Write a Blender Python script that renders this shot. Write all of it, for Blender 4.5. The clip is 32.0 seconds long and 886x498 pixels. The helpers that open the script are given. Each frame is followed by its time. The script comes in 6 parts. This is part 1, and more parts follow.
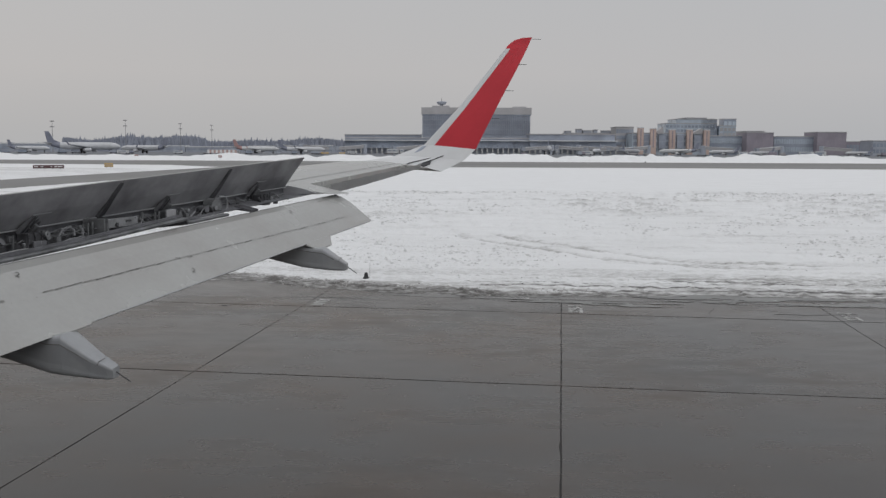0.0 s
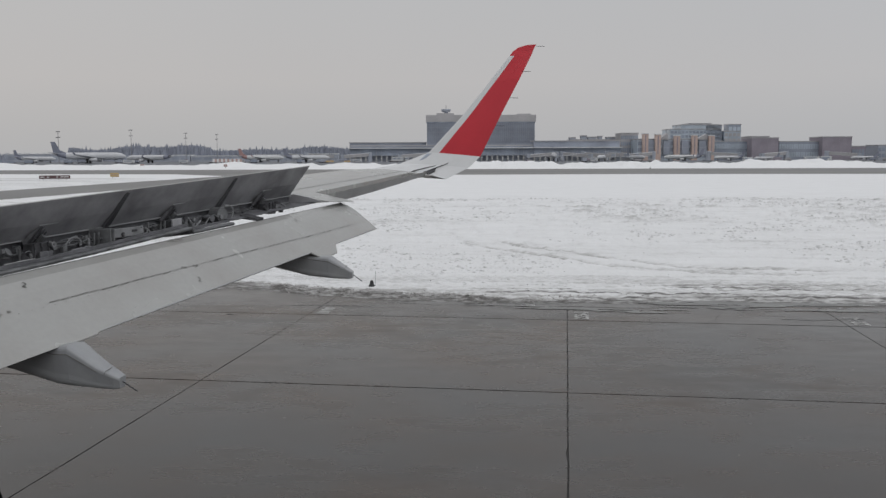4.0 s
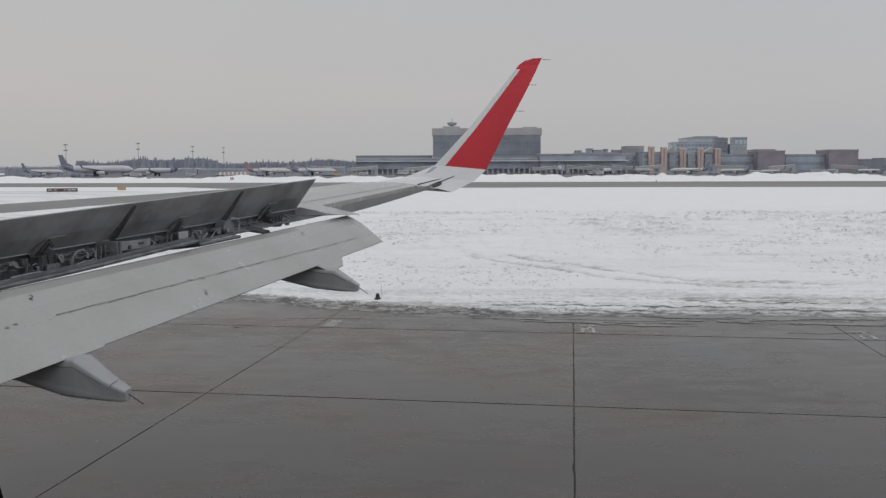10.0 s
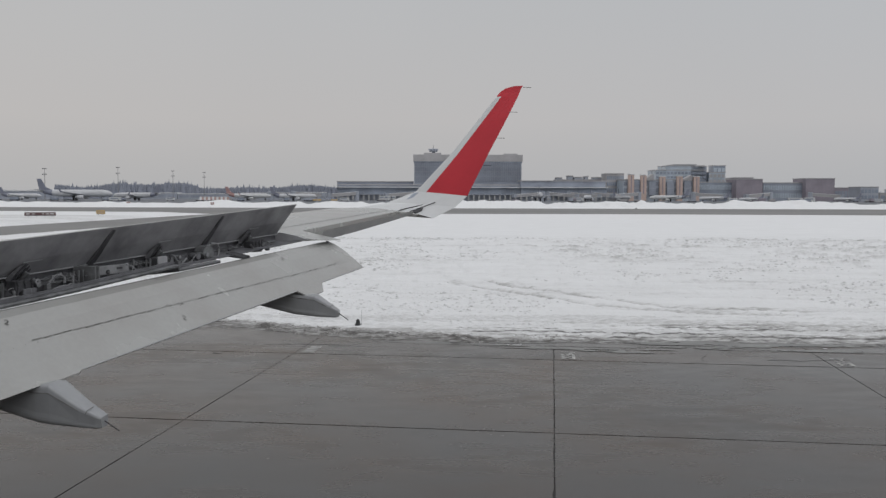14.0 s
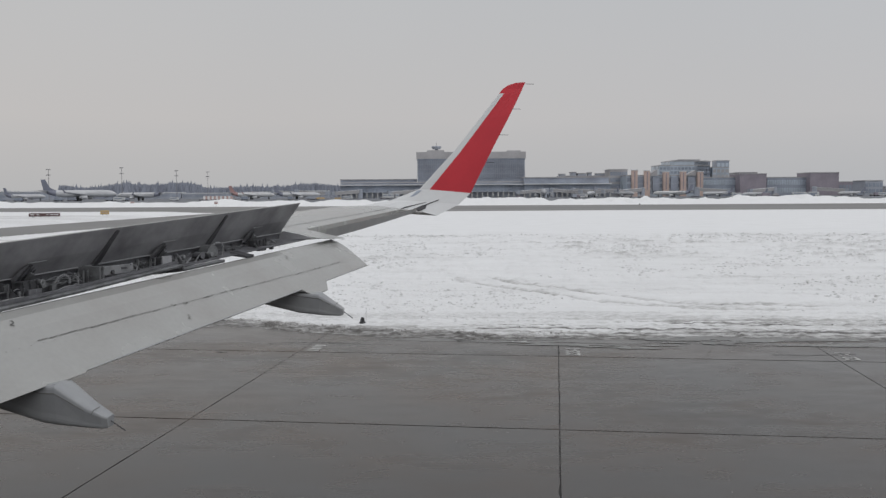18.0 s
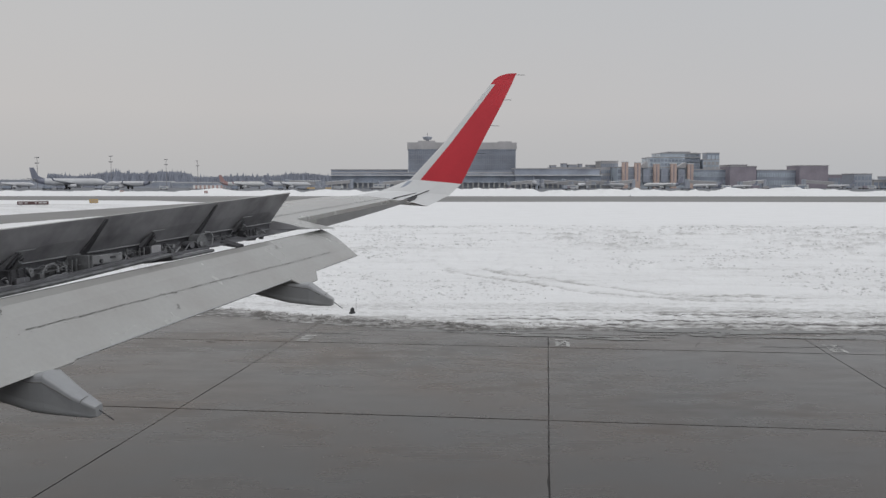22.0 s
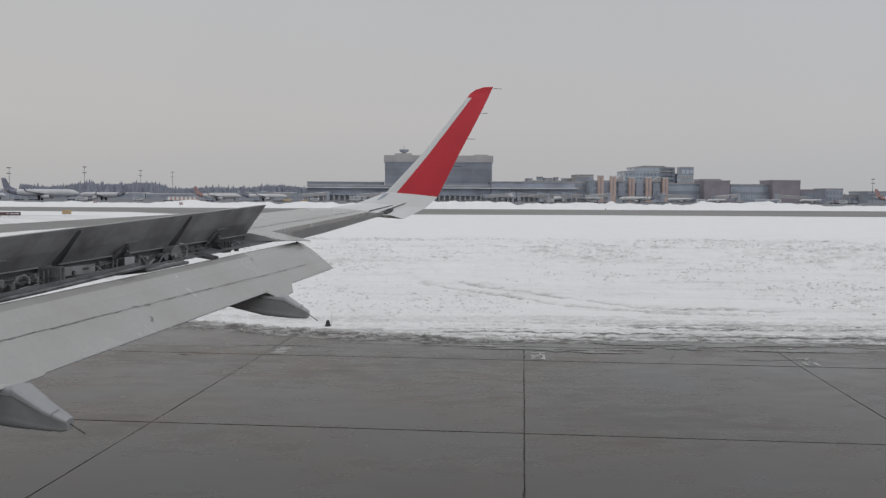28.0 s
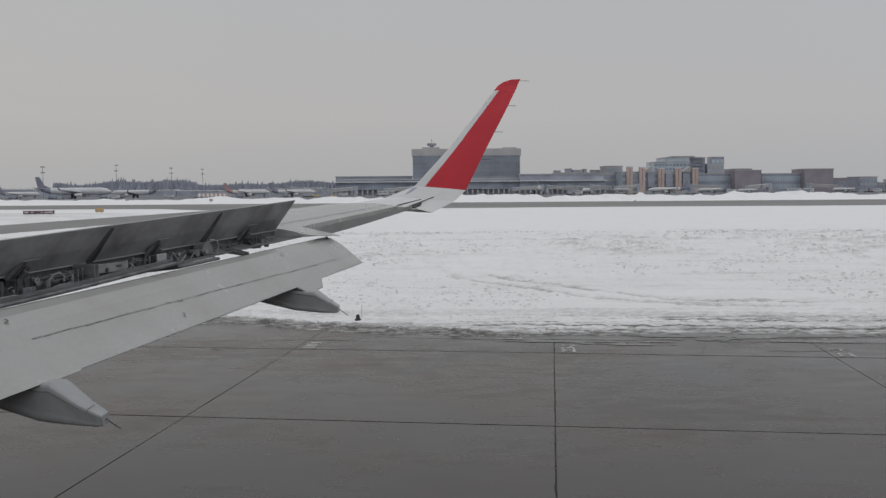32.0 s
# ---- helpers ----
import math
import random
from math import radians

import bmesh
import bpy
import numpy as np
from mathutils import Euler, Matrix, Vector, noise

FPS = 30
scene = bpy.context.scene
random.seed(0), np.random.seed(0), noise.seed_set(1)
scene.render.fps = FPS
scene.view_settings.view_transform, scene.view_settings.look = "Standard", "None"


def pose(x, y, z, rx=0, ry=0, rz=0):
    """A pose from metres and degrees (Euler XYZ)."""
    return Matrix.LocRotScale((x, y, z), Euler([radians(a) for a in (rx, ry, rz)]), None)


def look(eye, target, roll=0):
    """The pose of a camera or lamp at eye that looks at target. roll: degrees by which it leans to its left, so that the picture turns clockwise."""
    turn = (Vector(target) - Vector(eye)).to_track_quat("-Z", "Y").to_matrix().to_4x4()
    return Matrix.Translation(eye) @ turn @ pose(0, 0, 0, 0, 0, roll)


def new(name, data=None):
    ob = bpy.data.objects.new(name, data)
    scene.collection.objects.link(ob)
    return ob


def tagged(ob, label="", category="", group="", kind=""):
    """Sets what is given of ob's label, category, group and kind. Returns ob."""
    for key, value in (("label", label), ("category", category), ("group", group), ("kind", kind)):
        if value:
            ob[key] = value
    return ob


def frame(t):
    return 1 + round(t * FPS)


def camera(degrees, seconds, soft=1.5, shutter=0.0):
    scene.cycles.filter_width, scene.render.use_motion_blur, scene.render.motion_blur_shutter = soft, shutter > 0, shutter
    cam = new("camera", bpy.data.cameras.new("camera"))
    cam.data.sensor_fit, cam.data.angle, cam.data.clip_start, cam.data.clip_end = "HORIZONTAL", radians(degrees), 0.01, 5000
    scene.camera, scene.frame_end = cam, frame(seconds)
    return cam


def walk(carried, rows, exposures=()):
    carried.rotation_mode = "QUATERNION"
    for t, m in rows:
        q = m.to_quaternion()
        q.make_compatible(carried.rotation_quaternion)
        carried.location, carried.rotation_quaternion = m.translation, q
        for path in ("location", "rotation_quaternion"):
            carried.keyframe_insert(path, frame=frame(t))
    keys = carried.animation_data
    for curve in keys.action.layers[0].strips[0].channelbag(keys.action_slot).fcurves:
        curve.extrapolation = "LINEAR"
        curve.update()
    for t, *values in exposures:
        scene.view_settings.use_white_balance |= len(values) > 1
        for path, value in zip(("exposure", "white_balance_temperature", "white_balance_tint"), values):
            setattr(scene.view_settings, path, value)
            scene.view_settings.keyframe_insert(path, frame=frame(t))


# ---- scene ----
cam = camera(52.0, 32.0, 1.4)
PATH = [
    (0.0, pose(0.0001, 0.0000, 4.4000, 83.721, -0.225, 4.079)),
    (0.5, pose(0.0002, 0.0003, 4.4001, 83.938, -0.022, 3.959)),
    (1.0, pose(0.0003, 0.0003, 4.4001, 83.879, -0.027, 4.099)),
    (1.5, pose(-0.0001, -0.0002, 4.3999, 83.755, 0.103, 4.276)),
    (2.0, pose(0.0000, 0.0000, 4.4000, 84.000, 0.065, 4.342)),
    (2.5, pose(0.0000, 0.0001, 4.4001, 83.971, 0.149, 4.382)),
    (3.0, pose(0.0000, 0.0000, 4.4000, 84.132, 0.104, 4.469)),
    (3.5, pose(0.0002, 0.0002, 4.4001, 84.176, 0.217, 4.355)),
    (5.5, pose(-0.0001, -0.0001, 4.3999, 84.249, 0.165, 4.517)),
    (6.0, pose(0.0003, 0.0003, 4.4002, 84.236, 0.349, 4.524)),
    (6.5, pose(0.0002, 0.0002, 4.4001, 84.352, 0.358, 4.492)),
    (7.0, pose(0.0000, 0.0000, 4.4000, 84.499, 0.417, 4.603)),
    (7.5, pose(-0.0002, -0.0003, 4.3998, 84.253, 0.503, 4.802)),
    (8.0, pose(-0.0002, -0.0005, 4.3998, 84.306, 0.447, 4.883)),
    (8.5, pose(0.0001, -0.0000, 4.4000, 84.185, 0.498, 5.089)),
    (9.0, pose(0.0000, -0.0001, 4.4000, 83.923, 0.642, 5.249)),
    (9.5, pose(-0.0005, -0.0007, 4.3998, 84.208, 0.441, 5.164)),
    (10.0, pose(0.0002, 0.0002, 4.4001, 85.008, 0.201, 4.753)),
    (10.5, pose(0.0001, 0.0003, 4.4002, 85.696, 0.036, 4.573)),
    (11.0, pose(0.0003, 0.0003, 4.4002, 86.028, -0.083, 4.579)),
    (11.5, pose(0.0000, 0.0002, 4.4002, 86.061, -0.065, 4.516)),
    (12.0, pose(0.0001, 0.0001, 4.4000, 85.932, -0.022, 4.782)),
    (12.5, pose(0.0005, 0.0006, 4.4003, 85.928, -0.131, 4.453)),
    (13.0, pose(0.0002, 0.0004, 4.4003, 85.849, -0.013, 4.397)),
    (13.5, pose(0.0005, 0.0007, 4.4003, 86.362, -0.336, 3.813)),
    (14.0, pose(0.0004, 0.0005, 4.4003, 86.648, -0.133, 3.564)),
    (14.5, pose(0.0005, 0.0008, 4.4004, 86.627, 0.101, 3.478)),
    (16.5, pose(0.0001, 0.0002, 4.4002, 86.818, 0.222, 3.245)),
    (17.0, pose(0.0004, 0.0006, 4.4004, 86.655, 0.373, 3.657)),
    (17.5, pose(0.0003, 0.0005, 4.4003, 86.558, 0.481, 3.667)),
    (18.0, pose(0.0003, 0.0004, 4.4002, 86.484, 0.361, 3.780)),
    (18.5, pose(0.0003, 0.0005, 4.4003, 86.196, 0.397, 3.741)),
    (19.0, pose(0.0005, 0.0007, 4.4004, 86.164, 0.407, 3.107)),
    (19.5, pose(0.0004, 0.0006, 4.4002, 86.138, 0.267, 3.177)),
    (20.0, pose(0.0005, 0.0009, 4.4003, 85.994, 0.375, 3.671)),
    (20.5, pose(0.0012, 0.0017, 4.4006, 86.190, 0.213, 3.596)),
    (21.0, pose(0.0011, 0.0015, 4.4005, 86.001, 0.124, 3.510)),
    (21.5, pose(0.0001, 0.0012, 4.4013, 85.731, 0.247, 3.494)),
    (22.0, pose(0.0020, 0.0036, 4.4013, 85.891, 0.007, 3.196)),
    (22.5, pose(0.0028, 0.0048, 4.4013, 85.961, 0.093, 2.568)),
    (23.0, pose(0.0051, 0.0095, 4.4053, 86.465, 0.167, 1.847)),
    (23.5, pose(0.0084, 0.0127, 4.4070, 86.695, 0.016, 1.266)),
    (24.0, pose(0.0073, 0.0106, 4.4045, 86.726, -0.074, 1.213)),
    (24.5, pose(0.0060, 0.0096, 4.4034, 86.722, -0.185, 1.695)),
    (25.0, pose(0.0080, 0.0116, 4.4050, 86.337, -0.108, 2.434)),
    (25.5, pose(0.0092, 0.0129, 4.4064, 86.290, -0.023, 2.383)),
    (27.5, pose(0.0040, 0.0040, 4.4030, 86.694, -0.470, 1.589)),
    (28.0, pose(0.0036, 0.0037, 4.4025, 86.694, -0.292, 1.718)),
    (28.5, pose(0.0041, 0.0045, 4.4031, 86.761, 0.076, 1.820)),
    (29.0, pose(0.0034, 0.0031, 4.4020, 86.807, 0.034, 2.142)),
    (29.5, pose(0.0033, 0.0034, 4.4028, 86.590, 0.052, 2.399)),
    (30.0, pose(0.0025, 0.0027, 4.4019, 86.499, 0.134, 2.300)),
    (30.5, pose(0.0028, 0.0029, 4.4017, 86.365, 0.552, 2.264)),
    (31.0, pose(0.0006, 0.0006, 4.4008, 86.459, 0.340, 3.241)),
    (31.5, pose(0.0018, 0.0024, 4.4016, 86.338, 0.604, 3.637)),
    (32.0, pose(0.0021, 0.0019, 4.4023, 86.287, 0.456, 3.486)),
]
walk(cam, PATH, [(0.0, 0.0), (14.0, 0.0), (17.0, 0.05), (20.0, 0.10), (25.0, 0.10), (28.0, 0.0), (30.0, -0.04), (32.0, -0.10)])

# ---- light ----
world = bpy.data.worlds.new("overcast")
scene.world = world
world.use_nodes = True
wn, wl = world.node_tree.nodes, world.node_tree.links
wn.clear()
w_out = wn.new("ShaderNodeOutputWorld")
w_bg = wn.new("ShaderNodeBackground")
w_sky = wn.new("ShaderNodeTexSky")
w_sky.sky_type = "NISHITA"
w_sky.sun_disc = False
w_sky.sun_elevation, w_sky.sun_rotation = radians(41), radians(139)
w_sky.air_density, w_sky.dust_density = 1.0, 6.0
w_grey = wn.new("ShaderNodeHueSaturation")
w_grey.inputs["Saturation"].default_value = 0.1
w_grey.inputs["Value"].default_value = 0.004
w_tex = wn.new("ShaderNodeTexCoord")
w_sep = wn.new("ShaderNodeSeparateXYZ")
w_ramp = wn.new("ShaderNodeValToRGB")
w_ramp.color_ramp.elements[0].position, w_ramp.color_ramp.elements[0].color = 0.0, (0.43, 0.435, 0.445, 1)
w_ramp.color_ramp.elements[1].position, w_ramp.color_ramp.elements[1].color = 1.0, (0.78, 0.79, 0.81, 1)
for pos, col in ((0.02, (0.445, 0.445, 0.45)), (0.08, (0.486, 0.477, 0.476)), (0.2, (0.466, 0.474, 0.485)), (0.30, (0.446, 0.464, 0.484)), (0.6, (0.68, 0.69, 0.71))):
    e = w_ramp.color_ramp.elements.new(pos)
    e.color = (*col, 1)
w_noise = wn.new("ShaderNodeTexNoise")
w_noise.inputs["Scale"].default_value, w_noise.inputs["Detail"].default_value = 2.2, 3.0
w_mul = wn.new("ShaderNodeMapRange")
w_mul.inputs["To Min"].default_value, w_mul.inputs["To Max"].default_value = 0.97, 1.03
w_mix = wn.new("ShaderNodeMix")
w_mix.data_type, w_mix.blend_type = "RGBA", "ADD"
w_mix.inputs["Factor"].default_value = 1.0
wl.new(w_tex.outputs["Generated"], w_sep.inputs[0])
wl.new(w_tex.outputs["Generated"], w_noise.inputs["Vector"])
wl.new(w_sep.outputs["Z"], w_ramp.inputs[0])
wl.new(w_sky.outputs[0], w_grey.inputs["Color"])
wl.new(w_ramp.outputs[0], w_mix.inputs[6])
wl.new(w_grey.outputs[0], w_mix.inputs[7])
w_side = wn.new("ShaderNodeMapRange")
w_side.inputs["From Min"].default_value, w_side.inputs["From Max"].default_value = -0.5, 0.5
w_tint = wn.new("ShaderNodeMix")
w_tint.data_type = "RGBA"
w_tint.inputs[6].default_value, w_tint.inputs[7].default_value = (1.012, 0.998, 0.985, 1), (0.988, 1.0, 1.02, 1)
w_cool = wn.new("ShaderNodeMix")
w_cool.data_type, w_cool.blend_type = "RGBA", "MULTIPLY"
w_cool.inputs["Factor"].default_value = 1.0
wl.new(w_sep.outputs["X"], w_side.inputs["Value"])
wl.new(w_side.outputs[0], w_tint.inputs["Factor"])
wl.new(w_mix.outputs[2], w_cool.inputs[6])
wl.new(w_tint.outputs[2], w_cool.inputs[7])
wl.new(w_cool.outputs[2], w_bg.inputs["Color"])
wl.new(w_noise.outputs["Fac"], w_mul.inputs["Value"])
wl.new(w_mul.outputs[0], w_bg.inputs["Strength"])
wl.new(w_bg.outputs[0], w_out.inputs[0])

sun = new("sun", bpy.data.lights.new("sun", "SUN"))
sun.data.energy, sun.data.angle, sun.data.color = 0.35, radians(30), (1.0, 0.97, 0.93)
sun.matrix_world = look((60, -40, 80), (0, 30, 0))


# ---- materials ----
def mat(name, color, rough=0.6, metal=0.0, vary=0.12, scale=2.0, grain=40.0, bump=0.0, stretch=(1, 1, 1), dark=None, per_object=0.0, spec=0.5):
    """A surface with stains at one scale and grain at another."""
    m = bpy.data.materials.new(name)
    m.use_nodes = True
    n, l = m.node_tree.nodes, m.node_tree.links
    b = n["Principled BSDF"]
    tc, mp = n.new("ShaderNodeTexCoord"), n.new("ShaderNodeMapping")
    mp.inputs["Scale"].default_value = stretch
    l.new(tc.outputs["Object"], mp.inputs[0])
    big, fine = n.new("ShaderNodeTexNoise"), n.new("ShaderNodeTexNoise")
    big.inputs["Scale"].default_value, big.inputs["Detail"].default_value = scale, 5
    fine.inputs["Scale"].default_value, fine.inputs["Detail"].default_value = grain, 3
    for x in (big, fine):
        l.new(mp.outputs[0], x.inputs["Vector"])
    ramp = n.new("ShaderNodeValToRGB")
    lo = dark or tuple(c * (1 - 2 * vary) for c in color)
    ramp.color_ramp.elements[0].position, ramp.color_ramp.elements[0].color = 0.3, (*lo, 1)
    ramp.color_ramp.elements[1].position, ramp.color_ramp.elements[1].color = 0.62, (*color, 1)
    l.new(big.outputs["Fac"], ramp.inputs[0])
    hs = n.new("ShaderNodeHueSaturation")
    l.new(ramp.outputs[0], hs.inputs["Color"])
    val = n.new("ShaderNodeMapRange")
    val.inputs["To Min"].default_value, val.inputs["To Max"].default_value = 1 - vary, 1 + vary
    l.new(fine.outputs["Fac"], val.inputs["Value"])
    last = val.outputs[0]
    if per_object:
        oi, pr, mu = n.new("ShaderNodeObjectInfo"), n.new("ShaderNodeMapRange"), n.new("ShaderNodeMath")
        pr.inputs["To Min"].default_value, pr.inputs["To Max"].default_value = 1 - per_object, 1 + per_object
        l.new(oi.outputs["Random"], pr.inputs["Value"])
        mu.operation = "MULTIPLY"
        l.new(last, mu.inputs[0]), l.new(pr.outputs[0], mu.inputs[1])
        last = mu.outputs[0]
    l.new(last, hs.inputs["Value"])
    l.new(hs.outputs[0], b.inputs["Base Color"])
    rr = n.new("ShaderNodeMapRange")
    rr.inputs["To Min"].default_value, rr.inputs["To Max"].default_value = max(0.02, rough - 0.12), min(1, rough + 0.1)
    l.new(big.outputs["Fac"], rr.inputs["Value"])
    l.new(rr.outputs[0], b.inputs["Roughness"])
    b.inputs["Metallic"].default_value = metal
    b.inputs["Specular IOR Level"].default_value = spec
    if bump:
        bp = n.new("ShaderNodeBump")
        bp.inputs["Strength"].default_value, bp.inputs["Distance"].default_value = 0.6, bump
        l.new(fine.outputs["Fac"], bp.inputs["Height"])
        l.new(bp.outputs[0], b.inputs["Normal"])
    return m


M_WING = mat("wing_grey_paint", (0.366, 0.370, 0.361), 0.27, 0.0, 0.06, 1.1, 22, dark=(0.320, 0.314, 0.302), spec=0.75)
M_WHITE = mat("winglet_white_paint", (0.63, 0.64, 0.65), 0.35, 0, 0.04, 1.5, 20)
M_RED = mat("winglet_red_paint", (0.53, 0.032, 0.047), 0.4, 0, 0.05, 1.5, 25, spec=0.28)
M_UNDER = mat("spoiler_underside_grey", (0.36, 0.36, 0.378), 0.5, 0, 0.16, 2.6, 16, dark=(0.19, 0.19, 0.20))
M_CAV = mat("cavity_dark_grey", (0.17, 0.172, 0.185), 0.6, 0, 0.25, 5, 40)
M_MECH = mat("greasy_metal", (0.20, 0.205, 0.212), 0.5, 0.2, 0.3, 8, 50)
M_PALE = mat("pale_primer", (0.27, 0.275, 0.285), 0.5, 0, 0.2, 8, 50)
M_PIPE = mat("bare_steel_pipe", (0.38, 0.38, 0.38), 0.35, 0.6, 0.15, 8, 50)
M_SEAL = mat("black_rubber_seal", (0.062, 0.062, 0.068), 0.7, 0, 0.2, 6, 40)
M_FAIR = mat("fairing_grey_paint", (0.355, 0.361, 0.367), 0.35, 0, 0.07, 2.0, 18, dark=(0.29, 0.30, 0.315))
M_AIL = mat("aileron_underside_grey", (0.36, 0.362, 0.366), 0.5, 0, 0.1, 2, 14)
M_MARK = mat("worn_dark_marking", (0.235, 0.23, 0.225), 0.7, 0, 0.35, 12, 60)
M_TRIM = mat("cabin_trim_grey", (0.05, 0.05, 0.052), 0.7, 0, 0.1, 9, 90)
def concrete():
    """Damp worn concrete: broad damp patches, tyre streaks, fine grain."""
    m = bpy.data.materials.new("damp_concrete")
    m.use_nodes = True
    n, l = m.node_tree.nodes, m.node_tree.links
    b = n["Principled BSDF"]
    geo = n.new("ShaderNodeNewGeometry")

    def noise(scale, detail, stretch=(1, 1, 1), rough=0.55):
        mp, t = n.new("ShaderNodeMapping"), n.new("ShaderNodeTexNoise")
        mp.inputs["Scale"].default_value = stretch
        t.inputs["Scale"].default_value, t.inputs["Detail"].default_value, t.inputs["Roughness"].default_value = scale, detail, rough
        l.new(geo.outputs["Position"], mp.inputs[0]), l.new(mp.outputs[0], t.inputs["Vector"])
        return t.outputs["Fac"]

    def span(v, a, c, lo, hi):
        r = n.new("ShaderNodeMapRange")
        for k, q in (("From Min", a), ("From Max", c), ("To Min", lo), ("To Max", hi)):
            r.inputs[k].default_value = q
        l.new(v, r.inputs["Value"])
        return r.outputs[0]

    def times(p, q):
        r = n.new("ShaderNodeMath")
        r.operation = "MULTIPLY"
        l.new(p, r.inputs[0]), l.new(q, r.inputs[1])
        return r.outputs[0]
    damp = noise(0.16, 6, (0.55, 1, 1), 0.62)
    ramp = n.new("ShaderNodeValToRGB")
    ramp.color_ramp.elements[0].position, ramp.color_ramp.elements[0].color = 0.36, (0.0165, 0.0112, 0.0076, 1)
    ramp.color_ramp.elements[1].position, ramp.color_ramp.elements[1].color = 0.62, (0.0435, 0.0302, 0.0212, 1)
    l.new(damp, ramp.inputs[0])
    oi = n.new("ShaderNodeObjectInfo")
    v = times(span(noise(0.9, 5, (0.12, 1.3, 1)), 0.35, 0.65, 0.95, 1.05), span(noise(9.0, 5, rough=0.7), 0.3, 0.7, 0.86, 1.14))
    spots = noise(0.55, 6, (0.7, 1, 1), 0.6)
    v = times(v, span(spots, 0.58, 0.68, 1.0, 0.80))
    v = times(v, span(oi.outputs["Random"], 0, 1, 0.86, 1.14))
    hs = n.new("ShaderNodeHueSaturation")
    l.new(ramp.outputs[0], hs.inputs["Color"]), l.new(v, hs.inputs["Value"])
    l.new(span(noise(0.35, 4), 0.35, 0.65, 0.45, 1.7), hs.inputs["Saturation"])
    l.new(hs.outputs[0], b.inputs["Base Color"])
    l.new(times(span(damp, 0.36, 0.62, 0.19, 0.33), span(noise(2.2, 5, (0.5, 1, 1)), 0.35, 0.65, 0.85, 1.15)), b.inputs["Roughness"])
    b.inputs["Specular IOR Level"].default_value = 0.58
    bp = n.new("ShaderNodeBump")
    bp.inputs["Strength"].default_value, bp.inputs["Distance"].default_value = 0.35, 0.0006
    l.new(noise(7.0, 3), bp.inputs["Height"]), l.new(bp.outputs[0], b.inputs["Normal"])
    return m


M_CONC = concrete()
M_JOINT = mat("bitumen_joint", (0.030, 0.028, 0.027), 0.8, 0, 0.2, 2, 30)
M_PAINT = mat("worn_white_road_paint", (0.50, 0.50, 0.49), 0.7, 0, 0.25, 3, 20)
M_ASPH = mat("taxiway_grey", (0.235, 0.232, 0.229), 0.75, 0, 0.12, 0.03, 1.2, stretch=(0.25, 1, 1), spec=0.3)
M_ASPHF = mat("slushy_far_apron", (0.17, 0.18, 0.20), 0.7, 0, 0.2, 0.02, 0.6, spec=0.3)
M_CLOD = mat("dirty_snow_clod", (0.46, 0.45, 0.44), 0.8, 0, 0.3, 3, 20, dark=(0.11, 0.105, 0.10))
M_LUMP = mat("grey_frozen_snow", (0.74, 0.745, 0.75), 0.8, 0, 0.2, 3, 20, dark=(0.52, 0.52, 0.52))
M_SLUSH = mat("wet_grey_slush", (0.21, 0.21, 0.205), 0.45, 0, 0.25, 0.8, 9, 0.01, dark=(0.10, 0.098, 0.094))
M_SLUSHW = mat("dark_wet_slush", (0.055, 0.052, 0.049), 0.2, 0, 0.25, 0.8, 9, dark=(0.032, 0.03, 0.028))
M_SMEAR = mat("oily_smear", (0.30, 0.292, 0.28), 0.5, 0, 0.3, 14, 60)
M_BRK = mat("oily_dark_bracket", (0.085, 0.085, 0.092), 0.65, 0, 0.3, 7, 50, spec=0.3)
M_BLACK = mat("black_plastic", (0.02, 0.02, 0.022), 0.5, 0, 0.2, 4, 30)
# skyline building colours: distance haze is mixed in, so paler, bluer, less contrast
M_GLASSF = mat("hazed_tinted_glazing", (0.36, 0.405, 0.485), 0.25, 0, 0.2, 0.05, 0.6)
M_BLDG = mat("hazed_grey_cladding", (0.41, 0.44, 0.505), 0.7, 0, 0.12, 0.05, 0.5)
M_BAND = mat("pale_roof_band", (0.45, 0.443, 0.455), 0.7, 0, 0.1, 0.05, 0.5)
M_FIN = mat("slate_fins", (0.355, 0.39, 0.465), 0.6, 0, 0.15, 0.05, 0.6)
M_FINP = mat("hazed_pale_fins", (0.40, 0.43, 0.495), 0.6, 0, 0.12, 0.05, 0.6)
M_ORANGE = mat("hazed_orange_brick", (0.60, 0.465, 0.415), 0.8, 0, 0.1, 0.1, 1)
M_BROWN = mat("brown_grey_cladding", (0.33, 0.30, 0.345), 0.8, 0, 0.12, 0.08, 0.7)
M_BLUE = mat("hazed_blue_glazing", (0.49, 0.555, 0.63), 0.3, 0, 0.15, 0.06, 0.8)
M_COL = mat("pale_column", (0.50, 0.50, 0.50), 0.7, 0, 0.1, 0.2, 1)
M_ROOFSNOW = mat("snow_on_roof", (0.72, 0.73, 0.75), 0.7, 0, 0.08, 0.1, 1)
# parked airliner paints, washed out in the base colour to suggest haze
M_FUSE = mat("hazed_silver_white", (0.57, 0.58, 0.605), 0.4, 0, 0.06, 0.2, 2)
M_NAVY = mat("hazed_navy_tail", (0.23, 0.245, 0.305), 0.4, 0, 0.1, 0.2, 2)
M_TAILRED = mat("hazed_red_tail", (0.43, 0.27, 0.26), 0.4, 0, 0.1, 0.2, 2)
M_AWING = mat("hazed_wing_grey", (0.44, 0.45, 0.475), 0.45, 0, 0.1, 0.2, 2)
# conifer colour lifted to a blue grey, as haze would veil it
M_TREE = mat("hazed_conifer", (0.27, 0.29, 0.345), 0.9, 0, 0.08, 0.02, 0.3)
